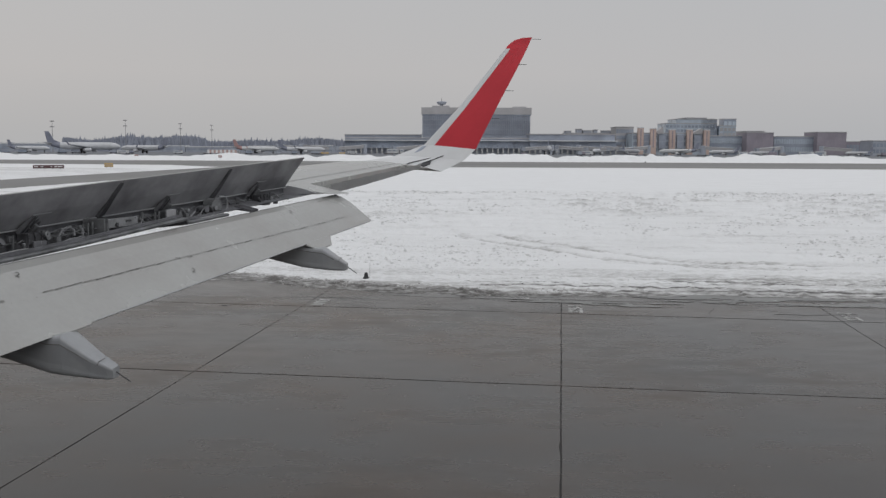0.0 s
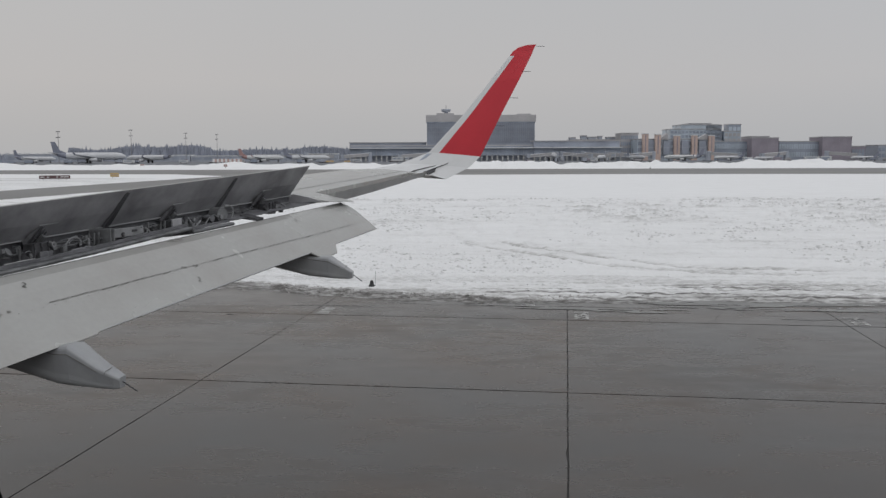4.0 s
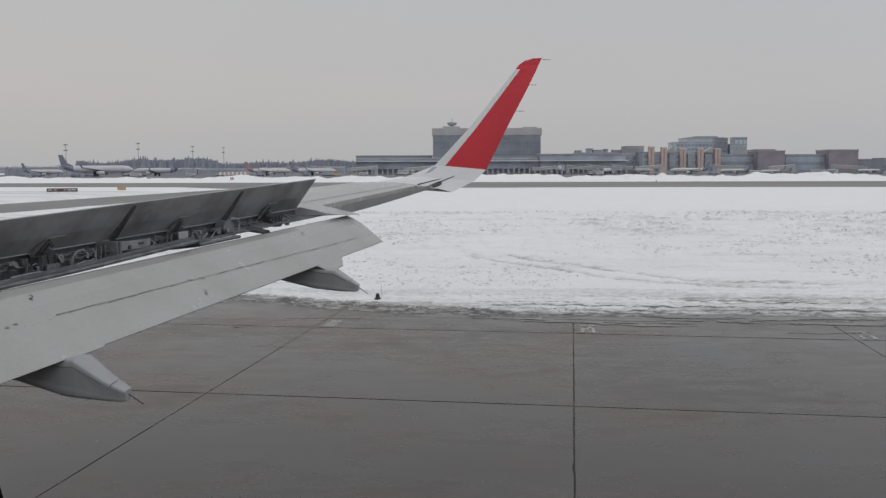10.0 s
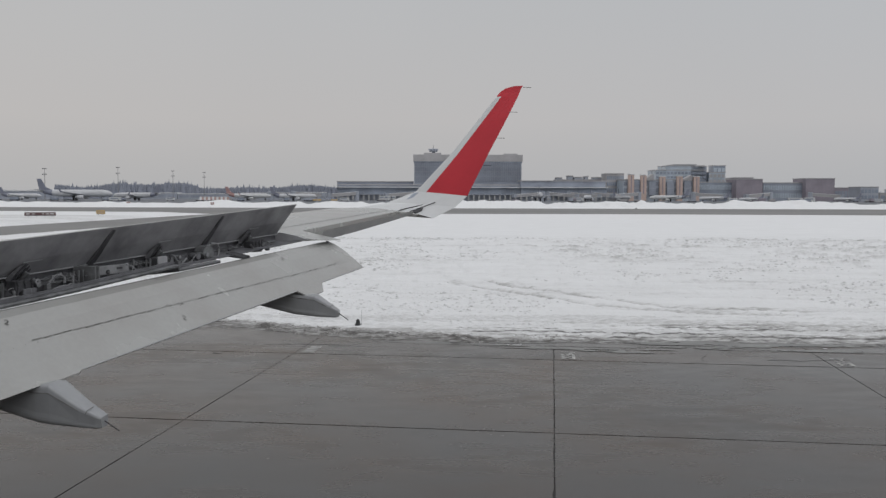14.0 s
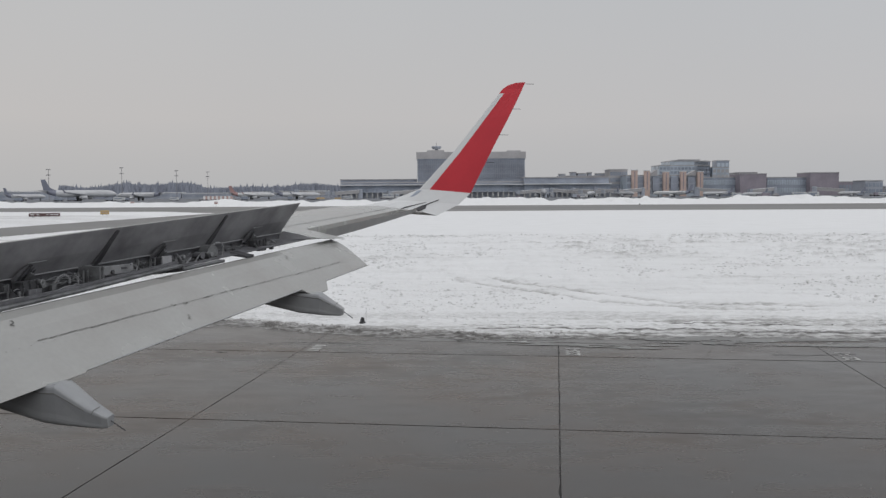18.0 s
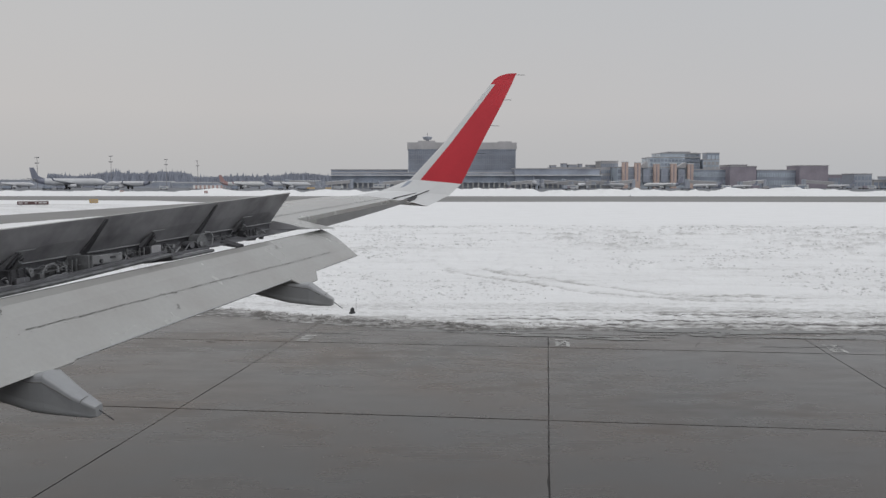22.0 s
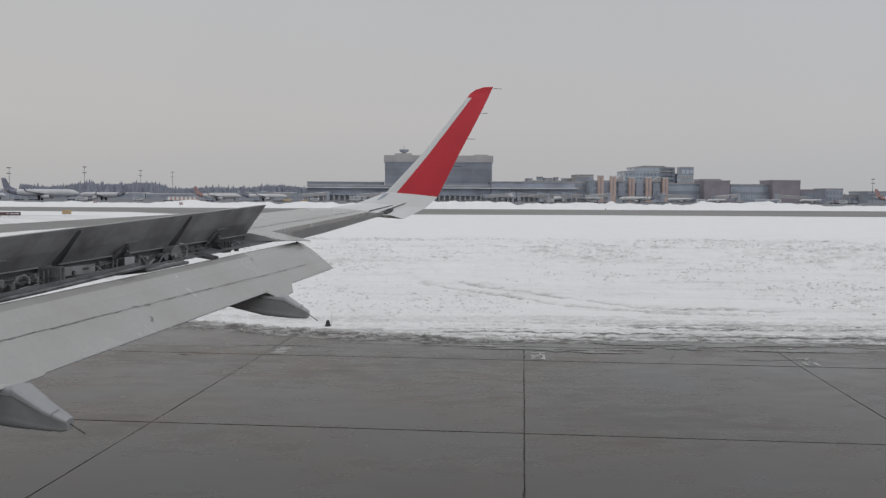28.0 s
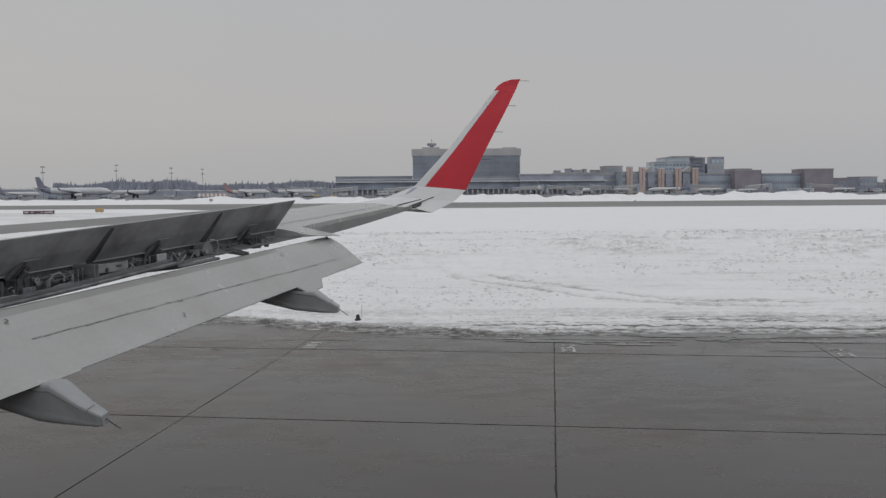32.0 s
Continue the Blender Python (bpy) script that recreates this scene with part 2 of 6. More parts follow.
M_STEEL = mat("galvanised_steel", (0.28, 0.28, 0.29), 0.5, 0.3, 0.1, 1, 5)
M_YELLOW = mat("faded_yellow_sign", (0.46, 0.33, 0.15), 0.6, 0, 0.1, 1, 6)
M_SIGNDARK = mat("sign_dark_maroon", (0.10, 0.055, 0.055), 0.6, 0, 0.15, 1, 6)
M_SIGNRED = mat("sign_dull_red", (0.42, 0.30, 0.28), 0.6, 0, 0.15, 1, 6)
M_SIGNW = mat("sign_white", (0.6, 0.6, 0.6), 0.6, 0, 0.1, 1, 6)
M_VEH = mat("vehicle_white", (0.6, 0.61, 0.62), 0.4, 0, 0.08, 0.5, 3)


def snow_material(name, near):
    """Trodden snow: soft grey drifts, grit and dirt; near the apron the dirt follows ruts and plough marks laid down per vertex."""
    m = bpy.data.materials.new(name)
    m.use_nodes = True
    n, l = m.node_tree.nodes, m.node_tree.links
    b = n["Principled BSDF"]
    tc = n.new("ShaderNodeTexCoord")

    def noise(scale, detail, stretch=(1, 1, 1), rough=0.55):
        mp, t = n.new("ShaderNodeMapping"), n.new("ShaderNodeTexNoise")
        mp.inputs["Scale"].default_value = stretch
        t.inputs["Scale"].default_value, t.inputs["Detail"].default_value, t.inputs["Roughness"].default_value = scale, detail, rough
        l.new(tc.outputs["Object"], mp.inputs[0]), l.new(mp.outputs[0], t.inputs["Vector"])
        return t.outputs["Fac"]

    def span(v, a, c, lo, hi):
        r = n.new("ShaderNodeMapRange")
        for k, q in (("From Min", a), ("From Max", c), ("To Min", lo), ("To Max", hi)):
            r.inputs[k].default_value = q
        l.new(v, r.inputs["Value"])
        return r.outputs[0]

    def op(kind, p, q):
        r = n.new("ShaderNodeMath")
        r.operation = kind
        for k, v in enumerate((p, q)):
            if isinstance(v, (int, float)):
                r.inputs[k].default_value = v
            else:
                l.new(v, r.inputs[k])
        return r.outputs[0]
    grain = noise(9.0, 4)
    fac = op("ADD", span(noise(0.35, 7), 0.35, 0.75, 0.0, 0.10), span(noise(1.1, 6, (0.12, 1, 1)), 0.45, 0.75, 0.0, 0.10))
    if near:
        at = n.new("ShaderNodeAttribute")
        at.attribute_name = "dirt"
        grit = span(noise(6.0, 5, (0.5, 1, 1), 0.7), 0.40, 0.62, 0.55, 1.25)
        fac = op("ADD", fac, op("MULTIPLY", at.outputs["Fac"], grit))
    r = n.new("ShaderNodeValToRGB")
    r.color_ramp.elements[0].position, r.color_ramp.elements[0].color = 0.0, (0.835, 0.842, 0.853, 1)
    r.color_ramp.elements[1].position, r.color_ramp.elements[1].color = 1.0, (0.085, 0.08, 0.075, 1)
    for pos, c in ((0.2, (0.76, 0.765, 0.772)), (0.45, (0.47, 0.468, 0.465)), (0.75, (0.21, 0.205, 0.20))):
        e = r.color_ramp.elements.new(pos)
        e.color = (*c, 1)
    l.new(fac, r.inputs[0])
    l.new(r.outputs[0], b.inputs["Base Color"])
    l.new(span(fac, 0.3, 0.9, 0.75, 0.42), b.inputs["Roughness"])
    b.inputs["Specular IOR Level"].default_value = 0.25
    bp = n.new("ShaderNodeBump")
    bp.inputs["Strength"].default_value, bp.inputs["Distance"].default_value = 0.9, 0.08
    l.new(grain, bp.inputs["Height"])
    l.new(bp.outputs[0], b.inputs["Normal"])
    return m


M_SNOW = snow_material("trodden_airfield_snow", True)
M_SNOWFAR = snow_material("open_field_snow", False)


# ---- building helpers ----
def finish(bm, smooth=False):
    bmesh.ops.recalc_face_normals(bm, faces=bm.faces)
    for f in bm.faces:
        f.smooth = smooth
    return bm


def part(name, bm, material, parent=None, label="", smooth=False):
    """One mesh object out of a bmesh (or a ready mesh) under a thing or a part."""
    if isinstance(bm, bpy.types.Mesh):
        me = bm
    else:
        finish(bm, smooth)
        me = bpy.data.meshes.new(name)
        bm.to_mesh(me)
        bm.free()
    for x in material if isinstance(material, (list, tuple)) else [material]:
        if len(me.materials) < (len(material) if isinstance(material, (list, tuple)) else 1):
            me.materials.append(x)
    ob = new(name, me)
    if parent is not None:
        ob.parent = parent
    if label:
        ob["label"] = label
    return ob


def thing(name, label, category, m=None, group="", kind=""):
    ob = new(name)
    ob.empty_display_size = 0.2
    if m is not None:
        ob.matrix_world = m
    return tagged(ob, label, category, group, kind)


def box(bm, x0, x1, y0, y1, z0, z1, bevel=0.0):
    vs = [bm.verts.new((x, y, z)) for x in (x0, x1) for y in (y0, y1) for z in (z0, z1)]
    fs = [bm.faces.new([vs[i] for i in q]) for q in ((0, 1, 3, 2), (4, 6, 7, 5), (0, 4, 5, 1), (2, 3, 7, 6), (0, 2, 6, 4), (1, 5, 7, 3))]
    if bevel:
        es = list({e for f in fs for e in f.edges})
        bmesh.ops.bevel(bm, geom=es, offset=bevel, segments=2, affect="EDGES", profile=0.6)
    return bm


def loft(bm, rings, close=True, caps=True, mats=None):
    """Joins rings of equally many points into a skin."""
    rv = [[bm.verts.new(p) for p in r] for r in rings]
    k = len(rv[0])
    for i in range(len(rv) - 1):
        for j in range(k if close else k - 1):
            f = bm.faces.new((rv[i][j], rv[i][(j + 1) % k], rv[i + 1][(j + 1) % k], rv[i + 1][j]))
            if mats:
                f.material_index = mats(i, j)
    if caps:
        for r in (rv[0], rv[-1]):
            f = bm.faces.new(r)
            if mats:
                f.material_index = mats(0 if r is rv[0] else len(rv) - 2, -1)
    return bm


def tube(bm, points, radius, sides=6):
    """A bent round bar along points."""
    pts = [Vector(p) for p in points]
    rings = []
    for i, p in enumerate(pts):
        d = (pts[min(i + 1, len(pts) - 1)] - pts[max(i - 1, 0)]).normalized()
        u = d.cross(Vector((0, 0, 1)))
        u = u.normalized() if u.length > 1e-3 else Vector((1, 0, 0))
        v = d.cross(u)
        rings.append([p + radius * (math.cos(a) * u + math.sin(a) * v) for a in (2 * math.pi * s / sides for s in range(sides))])
    return loft(bm, rings)


def lathe(bm, profile, sides=12, centre=(0, 0, 0)):
    """A turned body: profile is (radius, height) from bottom to top."""
    c = Vector(centre)
    return loft(bm, [[c + Vector((r * math.cos(a), r * math.sin(a), z)) for a in (2 * math.pi * s / sides for s in range(sides))] for r, z in profile])


def between(a, b, t):
    return Vector(a).lerp(Vector(b), t)


# =====================================================================
# The airliner's own wing, flap and spoilers, outside the cabin window.
# Nose towards -x, outboard is +y.
# =====================================================================
wing = thing("airliner", "airliner with pale grey wing, lowered flap and red winglet", "airplane")


def line_at(out, slope_x, slope_z):
    """A spanwise straight line through out, by the span y."""
    def at(y):
        return Vector((out[0] - slope_x * (out[1] - y), y, out[2] - slope_z * (out[1] - y)))
    return at


flap_te = line_at((-1.762, 11.70, 3.467), 0.270, 0.0764)
flap_le = line_at((-2.298, 11.60, 3.809), 0.300, 0.0540)
hinge = line_at((-2.793, 11.20, 3.905), 0.300, 0.0463)
spoiler_te = line_at((-2.523, 11.20, 4.287), 0.300, 0.0563)


def wing_lead(y):
    return -4.80 - (11.3 - y) * 0.51


def lip(y):
    """The lower aft edge of the fixed wing above the flap; a slit stays open below it."""
    q = flap_le(y)
    rise = float(np.interp(y, [4.5, 6.6, 7.5, 8.82, 8.85, 9.53, 9.56, 10.0, 11.3], [-0.040, -0.031, -0.016, 0.022, -0.022, -0.022, 0.024, 0.028, 0.032]))
    return q + Vector((-0.06, 0, rise))


def spar_foot(y):
    return lip(y).z - 0.035


# inner wing box, which ends at the rear spar
rings = []
for y in (-0.3, 1.6, 4.0, 6.5, 9.0, 11.3):
    h, lx = hinge(y), wing_lead(y)
    c, th = h.x - lx, 0.20 + 0.055 * (11.3 - y)
    zc = h.z - 0.02
    up = [(lx, zc - 0.06), (lx + 0.04 * c, zc + 0.03), (lx + 0.2 * c, zc + 0.08), (lx + 0.5 * c, zc + 0.10), (lx + 0.8 * c, zc + 0.06), (h.x - 0.02, h.z)]
    lo = [(h.x - 0.02, spar_foot(y)), (lx + 0.75 * c, spar_foot(y) - 0.06), (lx + 0.4 * c, spar_foot(y) - 0.16), (lx + 0.05 * c, zc - 0.16)]
    rings.append([(a, y, b) for a, b in up + lo])
part("wing_box", loft(bmesh.new(), rings), M_WING, wing, smooth=False)

# outer wing: fixed panels inboard of, ahead of and outboard of the aileron
UP_IN = [(-4.80, 3.85), (-4.72, 3.92), (-4.5, 3.97), (-3.9, 4.005), (-3.35, 4.0), (-2.95, 3.955), (-2.72, 3.91), (-2.30, 3.842)]
LO_IN = [(-2.30, 3.835), (-2.75, 3.81), (-3.5, 3.80), (-4.5, 3.80)]
UP_OUT = [(-2.95, 4.13), (-2.89, 4.17), (-2.75, 4.19), (-2.40, 4.20), (-2.05, 4.19), (-1.80, 4.165), (-1.66, 4.145), (-1.33, 4.095)]
LO_OUT = [(-1.33, 4.085), (-1.60, 4.05), (-2.2, 4.03), (-2.7, 4.07)]


def outer_ring(y, short):
    t = (y - 11.3) / (15.05 - 11.3)
    u = [Vector((a[0] + (b[0] - a[0]) * t, y, a[1] + (b[1] - a[1]) * t)) for a, b in zip(UP_IN, UP_OUT)]
    w = [Vector((a[0] + (b[0] - a[0]) * t, y, a[1] + (b[1] - a[1]) * t)) for a, b in zip(LO_IN, LO_OUT)]
    if short:
        u, w = u[:-1], [u[-2] - Vector((0.0, 0, 0.12))] + w[1:]
        w[1].x -= 0.12
    return u + w


# the fixed panel inboard of the aileron droops to a pointed corner
corner = []
for y, aft in ((11.3, 0.0), (11.55, 0.5), (11.78, 1.0)):
    q = outer_ring(y, False)
    q[7] += Vector((0.10, 0, -0.05)) * aft
    q[8] += Vector((0.10, 0, -0.05)) * aft
    corner.append(q)
part("outer_wing_panel", loft(bmesh.new(), corner), M_WING, wing)
part("outer_wing_panel", loft(bmesh.new(), [outer_ring(y, True) for y in (11.78, 12.6, 13.4, 14.2, 14.95)]), M_WING, wing)
part("wing_tip_panel", loft(bmesh.new(), [outer_ring(14.95, False), outer_ring(15.05, False)]), M_WING, wing)

# aileron, raised so that its underside shows
rings = []
for y in (11.82, 12.2, 12.9, 13.9, 15.0):
    t = (y - 11.75) / (14.9 - 11.75)
    te = Vector((-2.335 + 0.88 * t, y, 3.935 + 0.212 * t))
    s = float(np.interp(t, [0, 0.15, 0.55, 1], [0.35, 0.9, 0.75, 0.42]))
    hg = te + s * Vector((-0.33, 0, -0.10))
    rings.append([te, te + Vector((-0.003, 0, -0.012)), te + s * Vector((-0.04, 0, -0.155)), te + s * Vector((-0.16, 0, -0.165)), hg])
part("aileron", loft(bmesh.new(), rings, mats=lambda i, j: 1 if j in (1, 2) else 0), [M_WING, M_AIL], wing, "aileron with a grey underside")

# seams on the upper skin
bm = bmesh.new()
for y0, y1, f0 in ((11.35, 14.9, 0.0),):
    n = 14
    for k in range(n):
        ya, yb = y0 + (y1 - y0) * k / n, y0 + (y1 - y0) * (k + 1) / n
        qa, qb = outer_ring(ya, False), outer_ring(yb, False)
        for a, b, w in ((qa[5], qb[5], 0.010),):
            d = Vector((w, 0, -0.002))
            bm.faces.new([bm.verts.new(p + Vector((0, 0, 0.006))) for p in (a, b, b + d, a + d)])
part("panel_seam", bm, M_MARK, wing)

# winglet: leading edge, trailing edge, facing, thickness and where the red begins
WINGLET = [
    ((-2.95, 15.02, 4.13), (-1.33, 15.02, 4.09), (0, -0.05, 1), 0.055, 0.62),
    ((-2.55, 15.30, 4.17), (-1.12, 15.30, 4.022), (0, -0.35, 1), 0.055, 0.55),
    ((-1.95, 15.55, 4.275), (-0.757, 15.55, 4.207), (0, -0.8, 0.8), 0.05, 0.34),
    ((-1.445, 15.70, 4.473), (-0.558, 15.70, 4.397), (0, -1, 0.3), 0.04, 0.20),
    ((-0.873, 15.90, 5.107), (-0.174, 15.90, 5.183), (0, -1, 0.25), 0.034, 0.20),
    ((-0.447, 16.08, 5.656), (0.132, 16.08, 5.780), (0, -1, 0.25), 0.028, 0.219),
    ((-0.067, 16.235, 6.151), (0.308, 16.235, 6.147), (0, -1, 0.25), 0.02, 0.23),
    ((-0.008, 16.27, 6.232), (0.341, 16.27, 6.229), (0, -1, 0.25), 0.016, 0.2),
    ((0.092, 16.29, 6.303), (0.371, 16.29, 6.300), (0, -1, 0.25), 0.012, 0.2),
    ((0.232, 16.30, 6.345), (0.402, 16.30, 6.352), (0, -1, 0.25), 0.006, 0.2),
]
rings = []
for le, te, nrm, th, red in WINGLET:
    n, le, te = Vector(nrm).normalized(), Vector(le), Vector(te)
    fr = [0, 0.03, 0.12, red, (1 + red) / 2, 0.92, 1.0]
    top = [le.lerp(te, f) + n * th * 1.5 * math.sqrt(max(f, 0)) * (1 - f) ** 0.9 for f in fr]
    low = [le.lerp(te, f) - n * th * 1.2 * math.sqrt(max(f, 0)) * (1 - f) ** 0.9 for f in reversed(fr[1:-1])]
    rings.append(top + low)


def winglet_mat(i, j):
    if i >= 6:
        return 1
    if i < 3:
        return 0
    return 1 if 3 <= j <= 8 else 0


part("winglet", loft(bmesh.new(), rings, mats=winglet_mat), [M_WHITE, M_RED], wing, "red winglet with a white leading edge")

# seams and the dark gap at the root of the winglet
for p, q, w in (((-1.686, 15.338, 4.161), (-1.316, 15.514, 4.246), 0.005), ((-1.76, 15.26, 4.13), (-1.576, 15.395, 4.189), 0.005), ((-1.494, 15.339, 4.142), (-1.10, 15.565, 4.288), 0.006)):
    bm = bmesh.new()
    up, dn = Vector((0.05, -0.5, 0.86)) * 0.008, Vector((0.3, -0.8, -0.5)).normalized() * w
    loft(bm, [[Vector(v) + up, Vector(v) + up + dn * s, Vector(v) - up + dn * s, Vector(v) - up] for v, s in ((p, 1.0), (between(p, q, 0.5), 1.2), (q, 0.3))])
    part("root_seam", bm, M_SEAL, wing)
bm = bmesh.new()
tri = [Vector((-1.51, 15.335, 4.14)), Vector((-1.30, 15.43, 4.192)), Vector((-1.32, 15.38, 4.148)), Vector((-1.42, 15.31, 4.108))]
loft(bm, [[v + Vector((0.05, -0.5, 0.8)) * s for v in tri] for s in (-0.01, 0.008)])
part("aileron_gap", bm, M_SEAL, wing)

# static wicks on the winglet
for p in ((0.401, 16.30, 6.322), (0.153, 16.10, 5.870), (-0.061, 15.97, 5.411), (-0.292, 15.85, 4.928)):
    part("static_wick", tube(bmesh.new(), [p, (p[0] + 0.15, p[1], p[2] - 0.005)], 0.0042, 5), M_SEAL, wing)
bm = bmesh.new()
loft(bm, [[(-1.60, 15.57, 4.335), (-1.50, 15.60, 4.36), (-1.40, 15.655, 4.455), (-1.47, 15.655, 4.45)], [(-1.62, 15.60, 4.335), (-1.51, 15.64, 4.36), (-1.40, 15.69, 4.46), (-1.48, 15.69, 4.455)]])
part("wing_tip_light", bm, M_FIN, wing, "dark glazed wing tip light cover")

# flap: a thick curved slab, lowered
rings = []
for k in range(15):
    y = 3.6 + (11.70 - 3.6) * k / 14
    le, te = flap_le(y), flap_te(y)
    ch = te - le
    n = Vector((-ch.z, 0, ch.x)).normalized()
    n = n if n.z > 0 else -n
    c = ch.length
    prof = [(0.0, 0.0), (0.06, 0.045), (0.18, 0.07), (0.36, 0.07), (0.48, 0.058), (0.75, 0.026), (1.0, 0.003)]
    low = [(1.0, -0.003), (0.7, -0.02), (0.4, -0.05), (0.15, -0.085), (-0.04, -0.07)]
    bow = Vector((0, 0.075, 0)) if k == 14 else Vector()
    rings.append([le + ch * f + n * c * (h - 0.03 * (1 - f)) + bow * math.sin(math.pi * min(max(f, 0), 1)) for f, h in prof] + [le + ch * f + n * c * (h - 0.03 * (1 - f)) + bow * math.sin(math.pi * min(max(f, 0), 1)) for f, h in low])
flap = part("flap", loft(bmesh.new(), rings, mats=lambda i, j: 0), M_WING, wing, "lowered trailing-edge flap", smooth=False)


def on_flap(y, f, lift=0.004):
    """A place on the flap's upper skin: span y, fraction f of its chord."""
    le, te = flap_le(y), flap_te(y)
    ch = te - le
    n = Vector((-ch.z, 0, ch.x)).normalized()
    n = n if n.z > 0 else -n
    prof = [(0.0, 0.0), (0.06, 0.045), (0.18, 0.07), (0.36, 0.07), (0.48, 0.058), (0.75, 0.026), (1.0, 0.003)]
    h = float(np.interp(f, [p[0] for p in prof], [p[1] for p in prof]))
    return le + ch * f + n * (ch.length * (h - 0.03 * (1 - f)) + lift)


def flap_strip(name, y0, y1, f, width, material=None):
    bm = bmesh.new()
    steps = max(1, int((y1 - y0) / 0.25))
    for k in range(steps):
        a, b = y0 + (y1 - y0) * k / steps, y0 + (y1 - y0) * (k + 1) / steps
        bm.faces.new([bm.verts.new(p) for p in (on_flap(a, f), on_flap(b, f), on_flap(b, f + width), on_flap(a, f + width))])
    return part(name, bm, material or M_MARK, flap)


def seam_f(y):
    """Where along the chord the worn seam runs."""
    return float(np.interp(y, [6.0, 6.5, 7.83, 8.7, 9.4, 10.3, 11.2], [0.50, 0.518, 0.562, 0.590, 0.625, 0.668, 0.70]))


rnd = random.Random(4)
for y0, y1 in ((6.50, 7.86), (8.46, 8.63), (8.74, 9.25), (9.42, 9.62), (9.68, 9.95), (10.02, 10.32), (10.55, 10.75), (11.0, 11.2)):
    y = y0
    while y < y1 - 0.02:
        ln = min(rnd.uniform(0.06, 0.22), y1 - y)
        flap_strip("worn_seam", y, y + ln, seam_f(y) + rnd.uniform(-0.005, 0.005), rnd.uniform(0.005, 0.014))
        y += ln + rnd.uniform(0.008, 0.035)
for k in range(24):
    y = 6.5 + 0.198 * k
    flap_strip("joint_line", y, y + 0.196, seam_f(y) + 0.003, 0.0045, M_SMEAR)
# rows of fasteners along the seams
for y in np.arange(6.2, 11.6, 0.11):
    o = on_flap(float(y), seam_f(float(y)) + 0.035, 0.002)
    part("rivet", lathe(bmesh.new(), [(0.0045, 0), (0.003, 0.0016)], 6, o), M_SMEAR, flap)
# thin grey strip painted as the shade line along the trailing edge
for k in range(10):
    flap_strip("edge_shade_strip", 6.62 + 0.5 * k, 6.62 + 0.5 * (k + 1), 0.985, 0.012, M_FAIR)
# two short darker marks near the flap's leading edge, by the slit end
flap_strip("slit_end_mark", 8.30, 8.52, 0.045, 0.03, M_MARK)
flap_strip("slit_end_mark", 8.34, 8.46, 0.085, 0.025, M_SMEAR)
for y, fr in ((8.02, 0.545), (8.05, 0.56), (8.17, 0.565), (8.20, 0.58), (6.05, 0.495), (6.13, 0.485)):
    flap_strip("smudge", y, y + 0.032, fr, 0.022, M_MARK if y > 8 else M_SMEAR)
# the figure 2 painted at three places on the flap
for y, f in ((8.061, 0.802), (6.481, 0.246), (10.353, 0.271)):
    cu = bpy.data.curves.new("figure", "FONT")
    cu.body, cu.size, cu.align_x, cu.align_y = "2", 0.085, "CENTER", "CENTER"
    tmp = bpy.data.objects.new("figure", cu)
    scene.collection.objects.link(tmp)
    dg = bpy.context.evaluated_depsgraph_get()
    me = bpy.data.meshes.new_from_object(tmp.evaluated_get(dg))
    bpy.data.objects.remove(tmp)
    o = on_flap(y, f, 0.006)
    ex = (on_flap(y - 0.2, f, 0.006) - o).normalized()
    ez = (on_flap(y, f + 0.05, 0.006) - o).cross(ex).normalized()
    ez = ez if ez.z > 0 else -ez
    ex = Vector((1.0, 0.45, 0.05))
    ex = (ex - ez * ex.dot(ez)).normalized()
    ey = ez.cross(ex)
    me.transform(Matrix(((ex.x, ey.x, ez.x, o.x), (ex.y, ey.y, ez.y, o.y), (ex.z, ey.z, ez.z, o.z), (0, 0, 0, 1))))
    part("painted_figure", me, M_MARK, flap, "small dark painted figure two")
# end plate, lug and the step in the trailing edge beside the fairing
bm = bmesh.new()
a, b = on_flap(11.63, 0.08, 0.0), on_flap(11.63, 0.0, 0.0)
tube(bm, [a + Vector((0, 0.02, -0.03)), a + Vector((0.02, 0.03, 0.015))], 0.02, 6)
part("flap_lug", bm, M_FAIR, flap)
bm = bmesh.new()
p = [flap_te(10.53), flap_te(10.35) + Vector((0.10, 0, -0.075)), flap_te(10.02) + Vector((0.10, 0, -0.085)), flap_te(9.93)]
q = [v + Vector((0, 0, 0.012)) for v in p]
loft(bm, [p, q])
part("trailing_edge_tab", bm, M_WING, flap)
bm = bmesh.new()
p = [flap_te(6.60), flap_te(6.56) + Vector((0.02, 0, -0.012)), flap_te(6.24) + Vector((0.02, 0, -0.012)), flap_te(6.20)]
loft(bm, [p, [v + Vector((0, 0, 0.012)) for v in p]])
part("trailing_edge_tab", bm, M_WING, flap)


